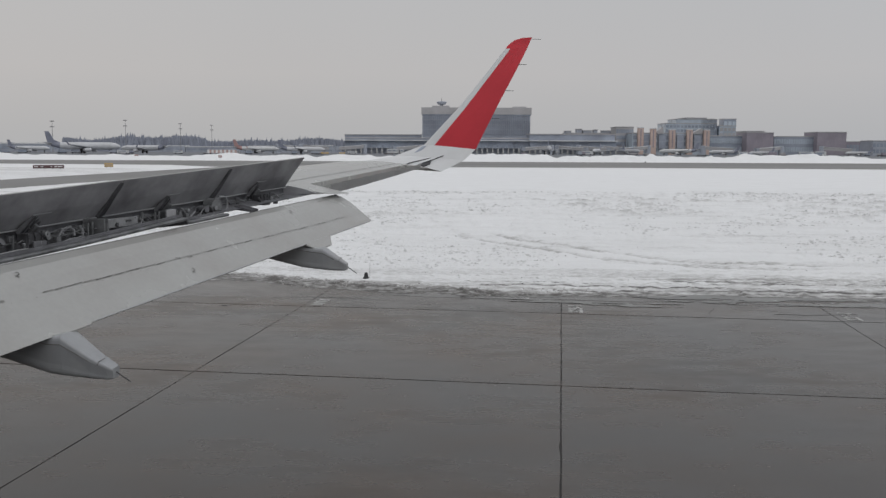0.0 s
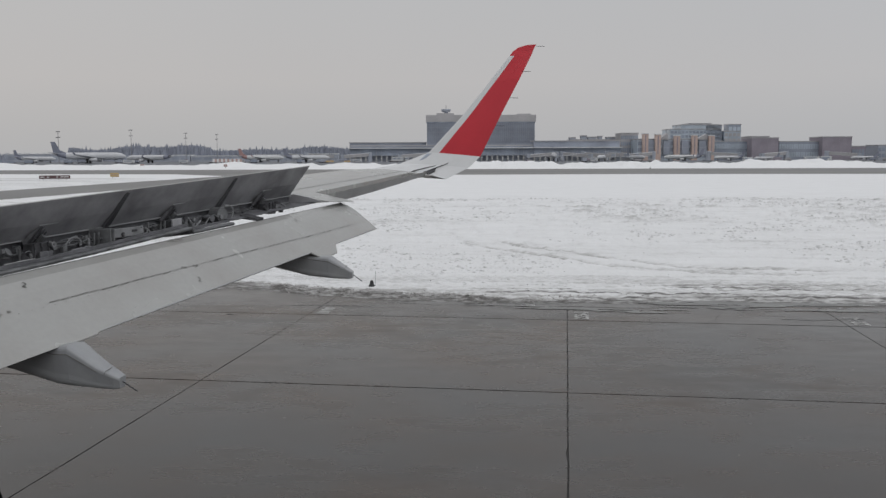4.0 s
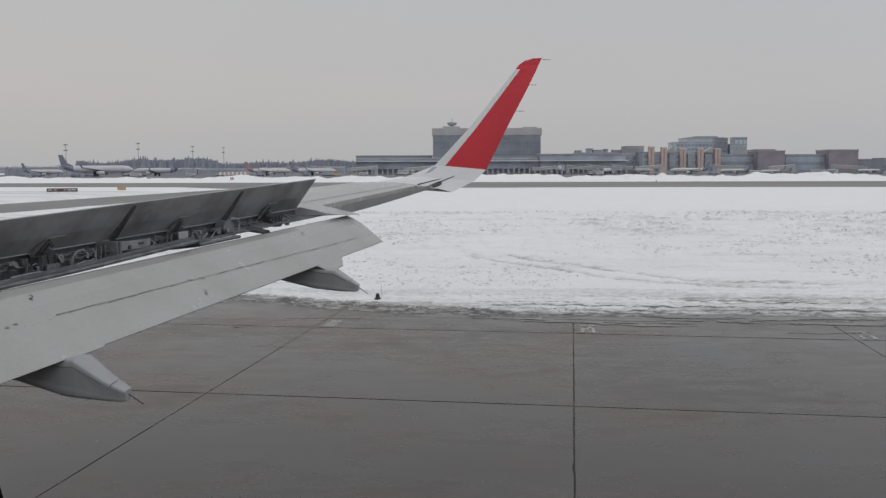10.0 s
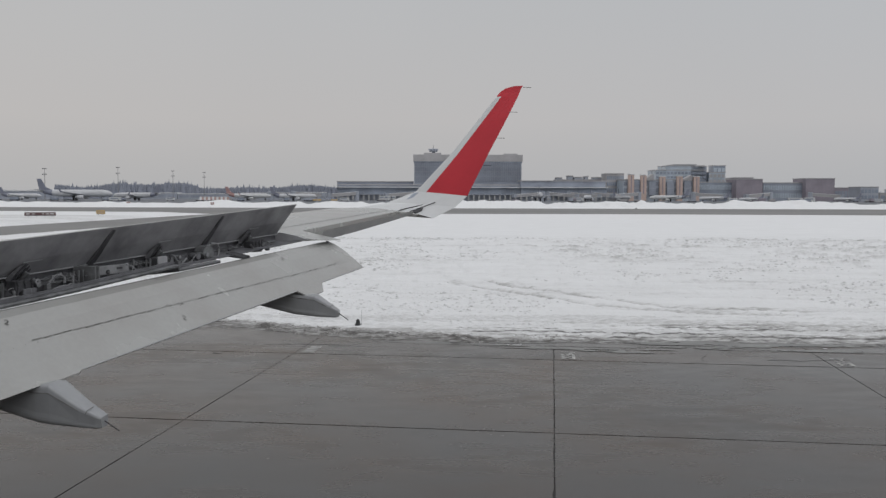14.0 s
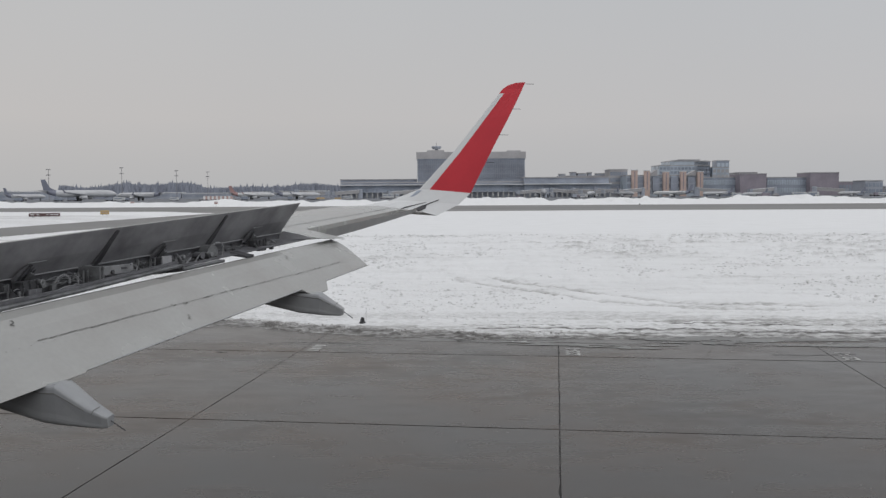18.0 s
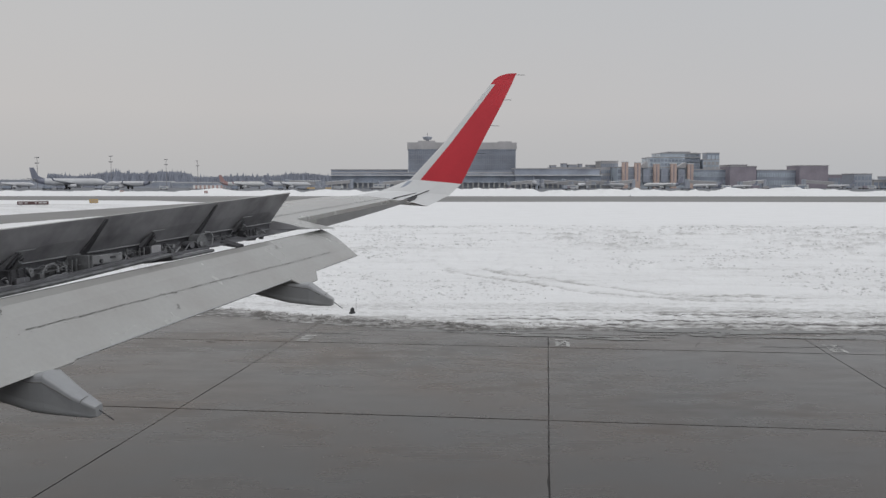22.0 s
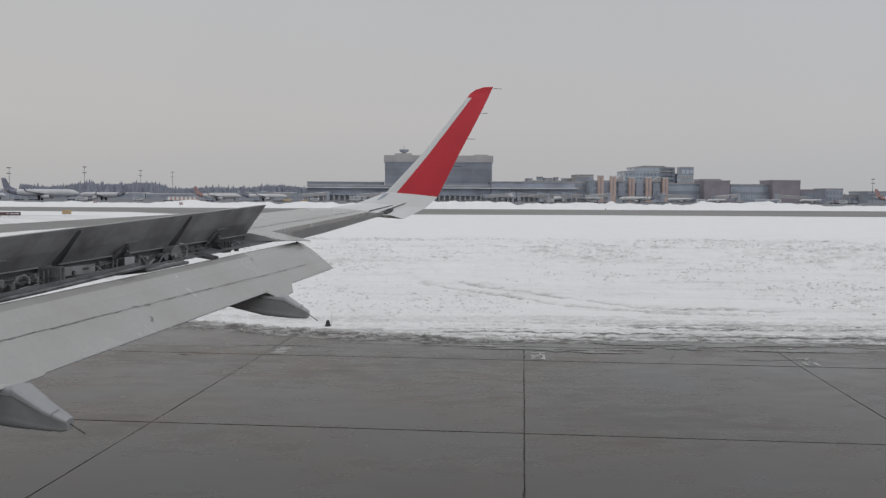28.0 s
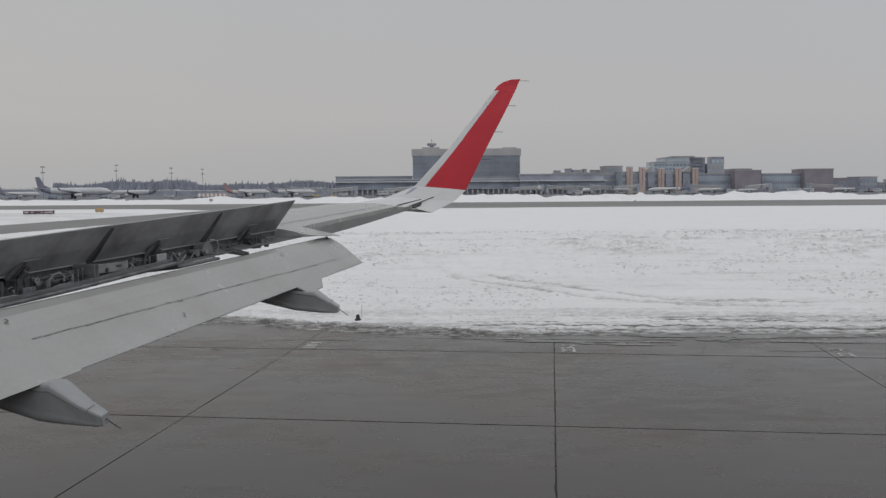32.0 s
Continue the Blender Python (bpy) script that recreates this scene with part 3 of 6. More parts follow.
# flap track fairings: canoe bodies hung below the flap
def fairing(stations, wick):
    ob = None
    rings = []
    for x, yc, hw, zb, zt in stations:
        r = 0.26
        ring = []
        for k in range(28):
            a = 2 * math.pi * k / 28 + math.pi / 28
            cx, cz = math.cos(a), math.sin(a)
            sx, sz = math.copysign(abs(cx) ** r, cx), math.copysign(abs(cz) ** (0.4 if cz < 0 else r), cz)
            wz = 1.0 if cz > 0 else 0.86
            ring.append((x, yc + hw * sx * wz, (zb + zt) / 2 + (zt - zb) / 2 * sz))
        rings.append(ring)
    ob = part("flap_track_fairing", loft(bmesh.new(), rings), M_FAIR, wing, "grey canoe-shaped flap track fairing", smooth=False)
    x, yc, hw, zb, zt = stations[-1]
    part("static_wick", tube(bmesh.new(), [(x - 0.01, yc, zt - 0.03), (x + wick, yc + 0.02, zt - 0.03 - wick * 0.85)], 0.0045, 5), M_SEAL, ob)
    # panel seam below the ridge, and the seam of the tail cap
    s = stations[2:]
    pts = [Vector((q[0], q[1] - q[2] * 1.0 - 0.003, q[3] + (q[4] - q[3]) * 0.80)) for q in s[:-2]]
    bm = bmesh.new()
    for a, b in zip(pts, pts[1:]):
        d = Vector((0, 0, -0.007))
        bm.faces.new([bm.verts.new(v) for v in (a, b, b + d, a + d)])
    part("side_seam", bm, M_MARK, ob)
    q0, q1 = stations[-3], stations[-2]
    x, yc, hw, zb, zt = [a + (b - a) * 0.45 for a, b in zip(q0, q1)]
    part("tail_cap_seam", tube(bmesh.new(), [(x, yc - hw - 0.002, zb + (zt - zb) * 0.78), (x + 0.012, yc - hw * 0.93, zt - 0.004), (x + 0.02, yc, zt + 0.002)], 0.003, 5), M_MARK, ob)
    return ob


fairing([(-4.6, 6.30, 0.10, 3.08, 3.22), (-4.1, 6.31, 0.14, 2.965, 3.22), (-3.63, 6.32, 0.145, 2.875, 3.17), (-3.29, 6.32, 0.14, 2.77, 3.06), (-3.19, 6.32, 0.135, 2.755, 3.06), (-2.99, 6.32, 0.10, 2.732, 2.90), (-2.88, 6.32, 0.075, 2.722, 2.832), (-2.84, 6.32, 0.06, 2.728, 2.808)], 0.1)
fairing([(-3.5, 10.08, 0.10, 3.35, 3.5), (-3.1, 10.1, 0.13, 3.25, 3.45), (-2.695, 10.1, 0.135, 3.165, 3.4), (-2.289, 10.1, 0.13, 3.066, 3.315), (-2.06, 10.1, 0.12, 3.042, 3.285), (-1.937, 10.1, 0.09, 3.032, 3.2), (-1.83, 10.1, 0.065, 3.03, 3.13), (-1.80, 10.1, 0.05, 3.04, 3.11)], 0.1)

# spoilers, raised; their undersides face aft
SPOILERS = ((9.704, 11.2), (8.044, 9.696), (6.384, 8.036), (4.7, 6.376))
for y0, y1 in SPOILERS:
    rings = []
    for y in (y0, (y0 + y1) / 2, y1):
        h, t = hinge(y), spoiler_te(y)
        d = (t - h)
        n = Vector((-d.z, 0, d.x)).normalized()
        cv = Vector((0, -0.06, 0)) if y == 11.2 else Vector()
        rings.append([h - n * 0.0, h + d * 0.45 - n * 0.008 + cv, t, t + n * 0.01, h + d * 0.45 + n * 0.05 + cv, h + n * 0.055])
    sp = part("spoiler", loft(bmesh.new(), rings, mats=lambda i, j: 1 if j in (0, 1) else 0), [M_WING, M_UNDER], wing, "raised spoiler panel with a stained dark grey underside")
    # piano hinge strip, bracket and actuator rod
    bm = bmesh.new()
    up = 0.055 if y0 > 6 else 0.02
    a, b = (hinge(y).lerp(spoiler_te(y), up) for y in (y0 + 0.02, y1 - 0.02))
    loft(bm, [[p + Vector(v) for v in ((0.008, 0, -0.010), (0.024, 0, -0.010), (0.024, 0, -0.001), (0.008, 0, -0.001))] for p in (a, b)])
    part("hinge_strip", bm, M_FAIR, sp, "pale hinge strip")
    ym = (y0 + y1) / 2 + 0.02
    h, t = hinge(ym), spoiler_te(ym)
    d = (t - h)
    n = Vector((d.z, 0, -d.x)).normalized()
    # dark recessed plate with four slender fins, slanting outboard towards the top
    bm = bmesh.new()
    slant = ((-0.02, -0.145, 0.10), (0.12, -0.125, 0.10), (0.26, -0.085, 0.125), (0.36, -0.03, 0.15))
    loft(bm, [[h + d * g + n * o + Vector((0, s, 0)) for o, s in ((0.0, y_in), (0.007, y_in), (0.007, y_out), (0.0, y_out))] for g, y_in, y_out in slant])
    part("bracket_base", bm, M_BRK, sp)
    for f in (0.06, 0.36, 0.66, 0.94):
        bm = bmesh.new()
        rows = []
        for (g, y_in, y_out), w, o in zip(slant, (0.020, 0.018, 0.013, 0.008), (0.036, 0.032, 0.022, 0.010)):
            c = h + d * g + Vector((0, y_in + (y_out - y_in) * f, 0))
            rows.append([c + Vector((0, -w, 0)), c + n * o + Vector((0, -w * 0.7, 0)), c + n * o + Vector((0, w * 0.7, 0)), c + Vector((0, w, 0))])
        loft(bm, rows)
        part("actuator_bracket", bm, M_BRK, sp)
    bm = bmesh.new()
    a, b = hinge(ym - 0.05), hinge(ym + 0.15)
    da, db = spoiler_te(ym - 0.05) - a, spoiler_te(ym + 0.15) - b
    loft(bm, [[p + q * 0.375 + n * v for v in (0.0, 0.012)] + [p + q * 0.395 + n * v for v in (0.012, 0.0)] for p, q in ((a, da), (b, db))])
    part("bracket_plate", bm, M_FAIR, sp)
    bm = bmesh.new()
    tube(bm, [h + Vector((-0.02, 0, -0.1)), h + d * 0.22 + n * 0.06], 0.022, 8)
    part("actuator_rod", bm, M_MECH, sp)
for y in (9.70, 8.04, 6.38):
    h, t = hinge(y), spoiler_te(y)
    d = t - h
    n = Vector((d.z, 0, -d.x)).normalized()
    bm = bmesh.new()
    loft(bm, [[h + d * f + n * o + Vector((0, s, 0)) for o, s in ((-0.005, -w), (q, -w), (q, w), (-0.005, w))] for f, w, q in ((-0.08, 0.062, 0.03), (0.12, 0.055, 0.02), (0.45, 0.046, 0.016), (0.88, 0.034, 0.008), (0.93, 0.02, 0.006))])
    part("gap_seal", bm, M_BRK, wing)

# main landing gear below the wing root
bm = bmesh.new()
tube(bm, [(-4.6, 2.0, 3.35), (-4.4, 2.0, 0.62)], 0.11, 12)
gear = part("landing_gear_leg", bm, M_PIPE, wing, "steel main landing gear leg")
for s in (-0.45, 0.45):
    bm = bmesh.new()
    tube(bm, [(-4.4, 2.0 + s - 0.2, 0.585), (-4.4, 2.0 + s - 0.16, 0.585), (-4.4, 2.0 + s + 0.16, 0.585), (-4.4, 2.0 + s + 0.2, 0.585)], 0.585, 24)
    part("wheel", bm, M_SEAL, gear)

# cavity behind the rear spar, with its lip, ribs, pipes and actuators
bm = bmesh.new()
loft(bm, [[hinge(y) + Vector(v) for v in ((-0.05, 0, 0.0), (-0.015, 0, 0.0), (-0.015, 0, spar_foot(y) - hinge(y).z), (-0.05, 0, spar_foot(y) - hinge(y).z))] for y in (4.5, 6.6, 7.5, 8.82, 8.85, 9.53, 9.56, 11.28)])
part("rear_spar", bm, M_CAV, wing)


YS = [4.5, 6.0, 7.0, 7.5, 8.0, 8.82, 8.85, 9.2, 9.53]
bm = bmesh.new()
loft(bm, [[Vector((hinge(y).x, y, spar_foot(y))), lip(y) + Vector((-0.03, 0, -0.004)), lip(y) + Vector((-0.03, 0, 0.004)), Vector((hinge(y).x, y, spar_foot(y) + 0.008))] for y in YS])
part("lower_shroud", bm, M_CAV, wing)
bm = bmesh.new()
loft(bm, [[lip(y) + Vector(v) for v in ((-0.05, 0, 0.0), (0.0, 0, 0.0), (0.006, 0, 0.02), (-0.006, 0, 0.032), (-0.05, 0, 0.032))] for y in YS])
part("shroud_lip", bm, M_MECH, wing)
bm = bmesh.new()
loft(bm, [[lip(y) + Vector(v) for v in ((-0.075, 0, 0.034), (-0.05, 0, 0.034), (-0.05, 0, 0.06), (-0.075, 0, 0.06))] for y in YS])
part("shroud_rail", bm, M_CAV, wing)
YS = [9.56, 9.7, 10.0, 10.6, 11.28]
bm = bmesh.new()
loft(bm, [[Vector((hinge(y).x, y, spar_foot(y))), lip(y) + Vector((-0.02, 0, 0.0)), lip(y) + Vector((-0.015, 0, 0.008)), hinge(y) + Vector((0.05, 0, -0.07)), Vector((hinge(y).x, y, spar_foot(y) + 0.02))] for y in YS])
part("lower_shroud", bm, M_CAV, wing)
# dark support that bridges the slit outboard of the lip
bm = bmesh.new()
loft(bm, [[lip(y) + Vector((-0.10, 0, 0.03)), lip(y) + Vector((-0.10, 0, -0.01)), flap_le(y) + Vector((0.03, 0, -0.012)), flap_le(y) + Vector((0.03, 0, 0.012))] for y in (9.80, 9.93)])
part("slit_bridge", bm, M_BRK, wing)
# curved closing rib at the outer end
bm = bmesh.new()
h = hinge(11.22)
loft(bm, [[h + Vector(v) + Vector((0, s, 0)) for v in ((-0.1, 0, 0.02), (0.05, 0, 0.03), (0.25, 0, -0.01), (0.40, 0, -0.06), (0.2, 0, -0.07), (-0.1, 0, -0.09))] for s in (0.0, 0.05)])
part("end_rib", bm, M_UNDER, wing)
rnd = random.Random(11)
for y in (5.2, 5.95, 6.6, 7.05, 7.75, 8.12, 8.62, 9.2, 9.75, 10.2, 10.9):
    h, l = hinge(y), lip(y)
    foot = Vector((h.x, y, spar_foot(y) + 0.01))
    poly = [foot, h + Vector((-0.01, 0, -0.02)), h + Vector((0.03, 0, -0.03)), between(h, l, 0.45) + Vector((0, 0, -0.05)), between(h, l, 0.7) + Vector((0, 0, -0.05)), between(foot, l, 0.7)]
    w = rnd.uniform(0.008, 0.016)
    part("rib_bracket", loft(bmesh.new(), [[q + Vector((0, s, 0)) for q in poly] for s in (-w, w)]), M_CAV, wing)
for y0, ln, o, r in ((5.0, 1.9, (0.05, -0.05), 0.012), (5.0, 2.9, (0.08, -0.085), 0.008), (7.3, 2.0, (0.05, -0.06), 0.011), (8.1, 1.3, (0.10, -0.10), 0.006), (9.7, 1.4, (0.06, -0.06), 0.008)):
    pts = [hinge(y0 + ln * k / 10) + Vector((o[0], 0, o[1] + 0.006 * math.sin(k * 2.1))) for k in range(11)]
    part("hydraulic_pipe", tube(bmesh.new(), pts, r, 7), M_MECH, wing)
for y, o, sz in ((7.68, (0.1, -0.06), 0.03), (7.92, (0.1, -0.065), 0.034), (6.85, (0.1, -0.06), 0.035), (6.2, (0.1, -0.07), 0.03), (9.35, (0.1, -0.06), 0.025), (5.2, (0.1, -0.06), 0.035)):
    bm = bmesh.new()
    tube(bm, [hinge(y) + Vector((o[0], 0, o[1] - 0.03)), hinge(y) + Vector((o[0], 0, o[1])), hinge(y) + Vector((o[0] + 0.03, 0, o[1] + 0.02))], sz, 10)
    part("valve_block", bm, M_MECH, wing)
# equipment that stands out in the cavity
def gear_box(name, y, off, half, material, turn=-0.28):
    bm = bmesh.new()
    box(bm, -half[0], half[0], -half[1], half[1], -half[2], half[2], 0.006)
    bmesh.ops.rotate(bm, matrix=Matrix.Rotation(turn, 3, "Z"), verts=bm.verts)
    bmesh.ops.translate(bm, vec=hinge(y) + Vector(off), verts=bm.verts)
    return part(name, bm, material, wing)


def bay(y, z, x=0.2):
    """A place in the cavity: span y, height and distance aft of the hinge line."""
    return hinge(y) + Vector((x, 0, z))


def bay_pipe(name, pts, radius, material, x=0.2, sides=7, label=""):
    fine = []
    for a, b in zip(pts, pts[1:]):
        fine += [bay(a[0] + (b[0] - a[0]) * k / 3, a[1] + (b[1] - a[1]) * k / 3, x) for k in range(3)]
    fine.append(bay(pts[-1][0], pts[-1][1], x))
    smoothed = [fine[0]] + [(fine[k - 1] + fine[k] * 2 + fine[k + 1]) / 4 for k in range(1, len(fine) - 1)] + [fine[-1]]
    return part(name, tube(bmesh.new(), smoothed, radius, sides), material, wing, label)


def bay_drum(name, y, z, r, material, x0=0.12, x1=0.21, sides=14):
    """A short drum whose end faces aft."""
    axis = Vector((1.0, -0.45, 0)).normalized()
    c = bay(y, z, 0.2)
    return part(name, tube(bmesh.new(), [c + axis * (x0 - 0.2), c + axis * (x1 - 0.2), c + axis * (x1 - 0.195)], r, sides), material, wing)


# spoiler actuators, dark and greasy, below each bracket
for y in (5.55, 7.12, 8.80, 10.45):
    gear_box("actuator_block", y, (0.13, 0, -0.055), (0.05, 0.09, 0.045), M_BRK)
    gear_box("actuator_block", y + 0.03, (0.17, 0, -0.105), (0.03, 0.07, 0.028), M_CAV)
    for q in (-0.09, -0.02, 0.05, 0.10):
        bay_pipe("actuator_fin", [(y + q, 0.0), (y + q + 0.01, -0.06), (y + q - 0.005, -0.12)], 0.009, M_BRK, 0.19, 5)
    bay_drum("piston_end", y + 0.11, -0.06, 0.022, M_MECH, 0.1, 0.2, 10)
    gear_box("actuator_foot", y + 0.2, (0.2, 0, -0.1), (0.02, 0.025, 0.035), M_MECH)
# bay of bent pipes
bay_drum("filter_cap", 7.219, -0.031, 0.024, M_PALE, 0.12, 0.2)
bay_drum("filter_hub", 7.219, -0.031, 0.010, M_MECH, 0.19, 0.21, 8)
bay_pipe("hydraulic_pipe", [(7.325, -0.11), (7.342, -0.061), (7.382, -0.014), (7.435, 0.0), (7.497, -0.025)], 0.0065, M_PALE)
bay_pipe("hydraulic_pipe", [(7.282, -0.147), (7.386, -0.111), (7.503, -0.101), (7.566, -0.122)], 0.0065, M_PALE, 0.21)
bay_pipe("hydraulic_pipe", [(7.534, -0.117), (7.567, -0.097), (7.621, -0.108), (7.664, -0.136)], 0.0055, M_PALE)
bay_pipe("hydraulic_pipe", [(6.70, -0.12), (6.963, -0.115), (7.076, -0.133), (7.153, -0.13), (7.272, -0.146)], 0.0065, M_PIPE, 0.22)
bay_pipe("hydraulic_pipe", [(7.26, -0.02), (7.30, -0.06), (7.40, -0.075), (7.52, -0.07), (7.64, -0.05)], 0.005, M_MECH, 0.16)
for y, z in ((7.516, -0.057), (7.609, -0.062), (7.155, -0.107), (7.385, -0.03), (6.99, -0.10)):
    bay_pipe("pipe_fitting", [(y, z + 0.024), (y + 0.004, z), (y + 0.002, z - 0.026)], 0.012, M_PALE, 0.19, 8)
for y in (7.668, 7.729, 7.781, 6.93, 7.10, 8.60, 8.66):
    bay_pipe("stiffener", [(y + 0.003, -0.005), (y, -0.06), (y - 0.003, -0.122)], 0.010, M_MECH, 0.15, 5)
# pale equipment plate beside the hinge frame
plate = gear_box("equipment_plate", 8.08, (0.2, 0, -0.04), (0.008, 0.215, 0.042), M_PALE)
part("plate_hole", tube(bmesh.new(), [bay(8.004, -0.052, 0.2), bay(8.0, -0.053, 0.222)], 0.020, 14), M_SEAL, plate)
part("plate_boss", tube(bmesh.new(), [bay(8.004, -0.052, 0.2), bay(8.0, -0.053, 0.225)], 0.009, 8), M_MECH, plate)
bm = bmesh.new()
box(bm, -0.006, 0.006, -0.035, 0.035, -0.009, 0.009)
bmesh.ops.rotate(bm, matrix=Matrix.Rotation(-0.28, 3, "Z"), verts=bm.verts)
bmesh.ops.translate(bm, vec=bay(8.157, -0.034, 0.208), verts=bm.verts)
part("plate_slot", bm, M_SEAL, plate)
for y, z in ((7.90, -0.008), (8.25, -0.015), (7.92, -0.072), (8.26, -0.078)):
    part("plate_bolt", tube(bmesh.new(), [bay(y, z, 0.2), bay(y, z, 0.214)], 0.006, 6), M_MECH, plate)
for y in (7.83, 7.875, 6.40):
    gear_box("hinge_frame", y, (0.13, 0, -0.05), (0.10, 0.012, 0.07), M_MECH, 0.0)
gear_box("frame_foot", 7.86, (0.22, 0, -0.11), (0.02, 0.045, 0.010), M_PALE)
bay_pipe("hydraulic_pipe", [(7.906, -0.113), (8.074, -0.105), (8.248, -0.108), (8.306, -0.08), (8.32, -0.04)], 0.0065, M_PALE, 0.22)
bay_pipe("link_rod", [(8.329, -0.038), (8.417, -0.113)], 0.010, M_PALE)
bay_pipe("stiffener", [(8.385, 0.018), (8.38, -0.05), (8.378, -0.107)], 0.012, M_MECH, 0.18, 6)
gear_box("equipment_plate", 8.765, (0.2, 0, -0.045), (0.008, 0.075, 0.05), M_UNDER)
bay_pipe("link_rod", [(8.934, -0.006), (9.039, -0.109)], 0.0095, M_PALE)
bay_pipe("link_rod", [(9.039, -0.109), (9.124, -0.055)], 0.0085, M_PALE, 0.21)
bay_drum("valve_knob", 9.037, -0.032, 0.017, M_PALE, 0.15, 0.2, 10)
bay_pipe("hydraulic_pipe", [(8.775, -0.095), (8.905, -0.102), (9.023, -0.117), (9.2, -0.10)], 0.006, M_PALE, 0.22)
bay_drum("valve_drum", 9.321, -0.055, 0.036, M_CAV)
bay_pipe("hydraulic_pipe", [(9.20, -0.10), (9.28, -0.03), (9.36, -0.02), (9.42, -0.06)], 0.007, M_MECH, 0.21)
# torque housing with its pale hub and rim
bay_drum("actuator_housing", 9.53, -0.045, 0.082, M_MECH, 0.06, 0.18, 20)
bay_drum("housing_hub", 9.494, -0.060, 0.024, M_PALE, 0.15, 0.2, 12)
bay_pipe("housing_ring", [(9.55, 0.055), (9.66, 0.045), (9.70, -0.01), (9.69, -0.06), (9.665, -0.105)], 0.011, M_PALE, 0.2)
bay_pipe("link_rod", [(10.66, -0.025), (10.79, -0.10)], 0.009, M_PALE)
bay_pipe("link_rod", [(10.30, -0.03), (10.36, -0.09)], 0.012, M_MECH)
# cables and clips along the spar
rnd = random.Random(19)
for k in range(26):
    y = rnd.uniform(5.2, 10.9)
    z = rnd.uniform(-0.10, -0.02)
    ln = rnd.uniform(0.08, 0.3)
    bay_pipe("cable", [(y, z), (y + ln * 0.3, z + rnd.uniform(-0.03, 0.03)), (y + ln * 0.7, z + rnd.uniform(-0.03, 0.03)), (y + ln, z + rnd.uniform(-0.02, 0.02))], rnd.uniform(0.003, 0.006), rnd.choice((M_MECH, M_CAV, M_MECH, M_PALE)), rnd.uniform(0.06, 0.17), 5)
for k in range(20):
    y = rnd.uniform(5.2, 10.9)
    gear_box("clamp", y, (rnd.uniform(0.05, 0.16), 0, rnd.uniform(-0.11, -0.02)), (0.012, rnd.uniform(0.01, 0.03), rnd.uniform(0.01, 0.02)), rnd.choice((M_MECH, M_CAV, M_BRK)))

# =====================================================================
# The cabin side round the camera, with its window
# =====================================================================
def oval(cx, cz, a, b, n, y, steps=64):
    """A rounded window outline."""
    pts = []
    for k in range(steps):
        q = 2 * math.pi * k / steps
        c, s = math.cos(q), math.sin(q)
        pts.append(Vector((cx + a * math.copysign(abs(c) ** (2 / n), c), y, cz + b * math.copysign(abs(s) ** (2 / n), s))))
    return pts


WIN = (0.013, 4.447, 0.1208, 0.195, 2.6)
PX, PZ, PC = 0.34, 0.30, 4.43
part("wall_outboard", loft(bmesh.new(), [oval(0, PC, PX, PZ, 30, 0.13), oval(WIN[0], WIN[1], WIN[2] + 0.03, WIN[3] + 0.03, 2.6, 0.14), oval(WIN[0], WIN[1], WIN[2] + 0.005, WIN[3] + 0.005, 2.6, 0.155), oval(*WIN, 0.16), oval(WIN[0], WIN[1], WIN[2] + 0.012, WIN[3] + 0.012, 2.6, 0.165), oval(WIN[0], WIN[1], WIN[2] + 0.07, WIN[3] + 0.07, 2.6, 0.2), oval(0, PC, PX, PZ, 30, 0.205), oval(0, PC, PX, PZ, 30, 0.13)], caps=False), M_TRIM)
tagged(bpy.data.objects["wall_outboard"], "dark grey cabin side panel round an oval window", "wall", kind="structure")
tagged(part("floor", box(bmesh.new(), -6.0, 6.0, -3.55, 0.05, 3.24, 3.3), M_TRIM), "plain dark grey cabin floor", "floor", kind="structure")

# fuselage skin round the cabin, open only where the window panel sits
FY, FZ, FR = -1.78, 4.10, 1.98


def hull(x, r=FR, start=0.0, end=360.0, n=48):
    return [Vector((x, FY + r * math.cos(radians(start + (end - start) * k / n)), FZ + r * math.sin(radians(start + (end - start) * k / n)))) for k in range(n + 1)]


A0, A1 = math.degrees(math.asin((PC - PZ - FZ) / FR)), math.degrees(math.asin((PC + PZ - FZ) / FR))
for x0, x1, s, e in ((-14.0, -PX, A0, A0 + 360), (PX, 9.0, A0, A0 + 360), (-PX, PX, A1, A0 + 360)):
    part("fuselage_skin", loft(bmesh.new(), [hull(x0 + (x1 - x0) * k / 6, FR, s, e) for k in range(7)], close=False, caps=False), M_WHITE, wing, "white fuselage skin", smooth=True)
for x, sgn in ((-14.0, -1), (9.0, 1)):
    part("fuselage_skin", loft(bmesh.new(), [hull(x + sgn * dx, r) for dx, r in ((0, FR), (2.5, FR * 0.86), (4.2, FR * 0.5), (5.0, 0.05))], close=False, caps=False), M_WHITE, wing, "white fuselage end", smooth=True)
for k in range(-24, 16):
    if k == 0:
        continue
    part("cabin_window", loft(bmesh.new(), [oval(0.013 + 0.533 * k, 4.447, 0.115, 0.17, 2.6, 0.165, 20), oval(0.013 + 0.533 * k, 4.447, 0.115, 0.17, 2.6, 0.185, 20)]), M_TRIM, wing)

# =====================================================================
# Ground
# =====================================================================
bm = bmesh.new()
bm.faces.new([bm.verts.new(p) for p in ((-4000, -1500, -0.3), (4000, -1500, -0.3), (4000, 4800, -0.3), (-4000, 4800, -0.3))])
tagged(part("ground", bm, M_SNOWFAR), "flat snow-covered airfield reaching to the horizon", "ground", kind="structure")


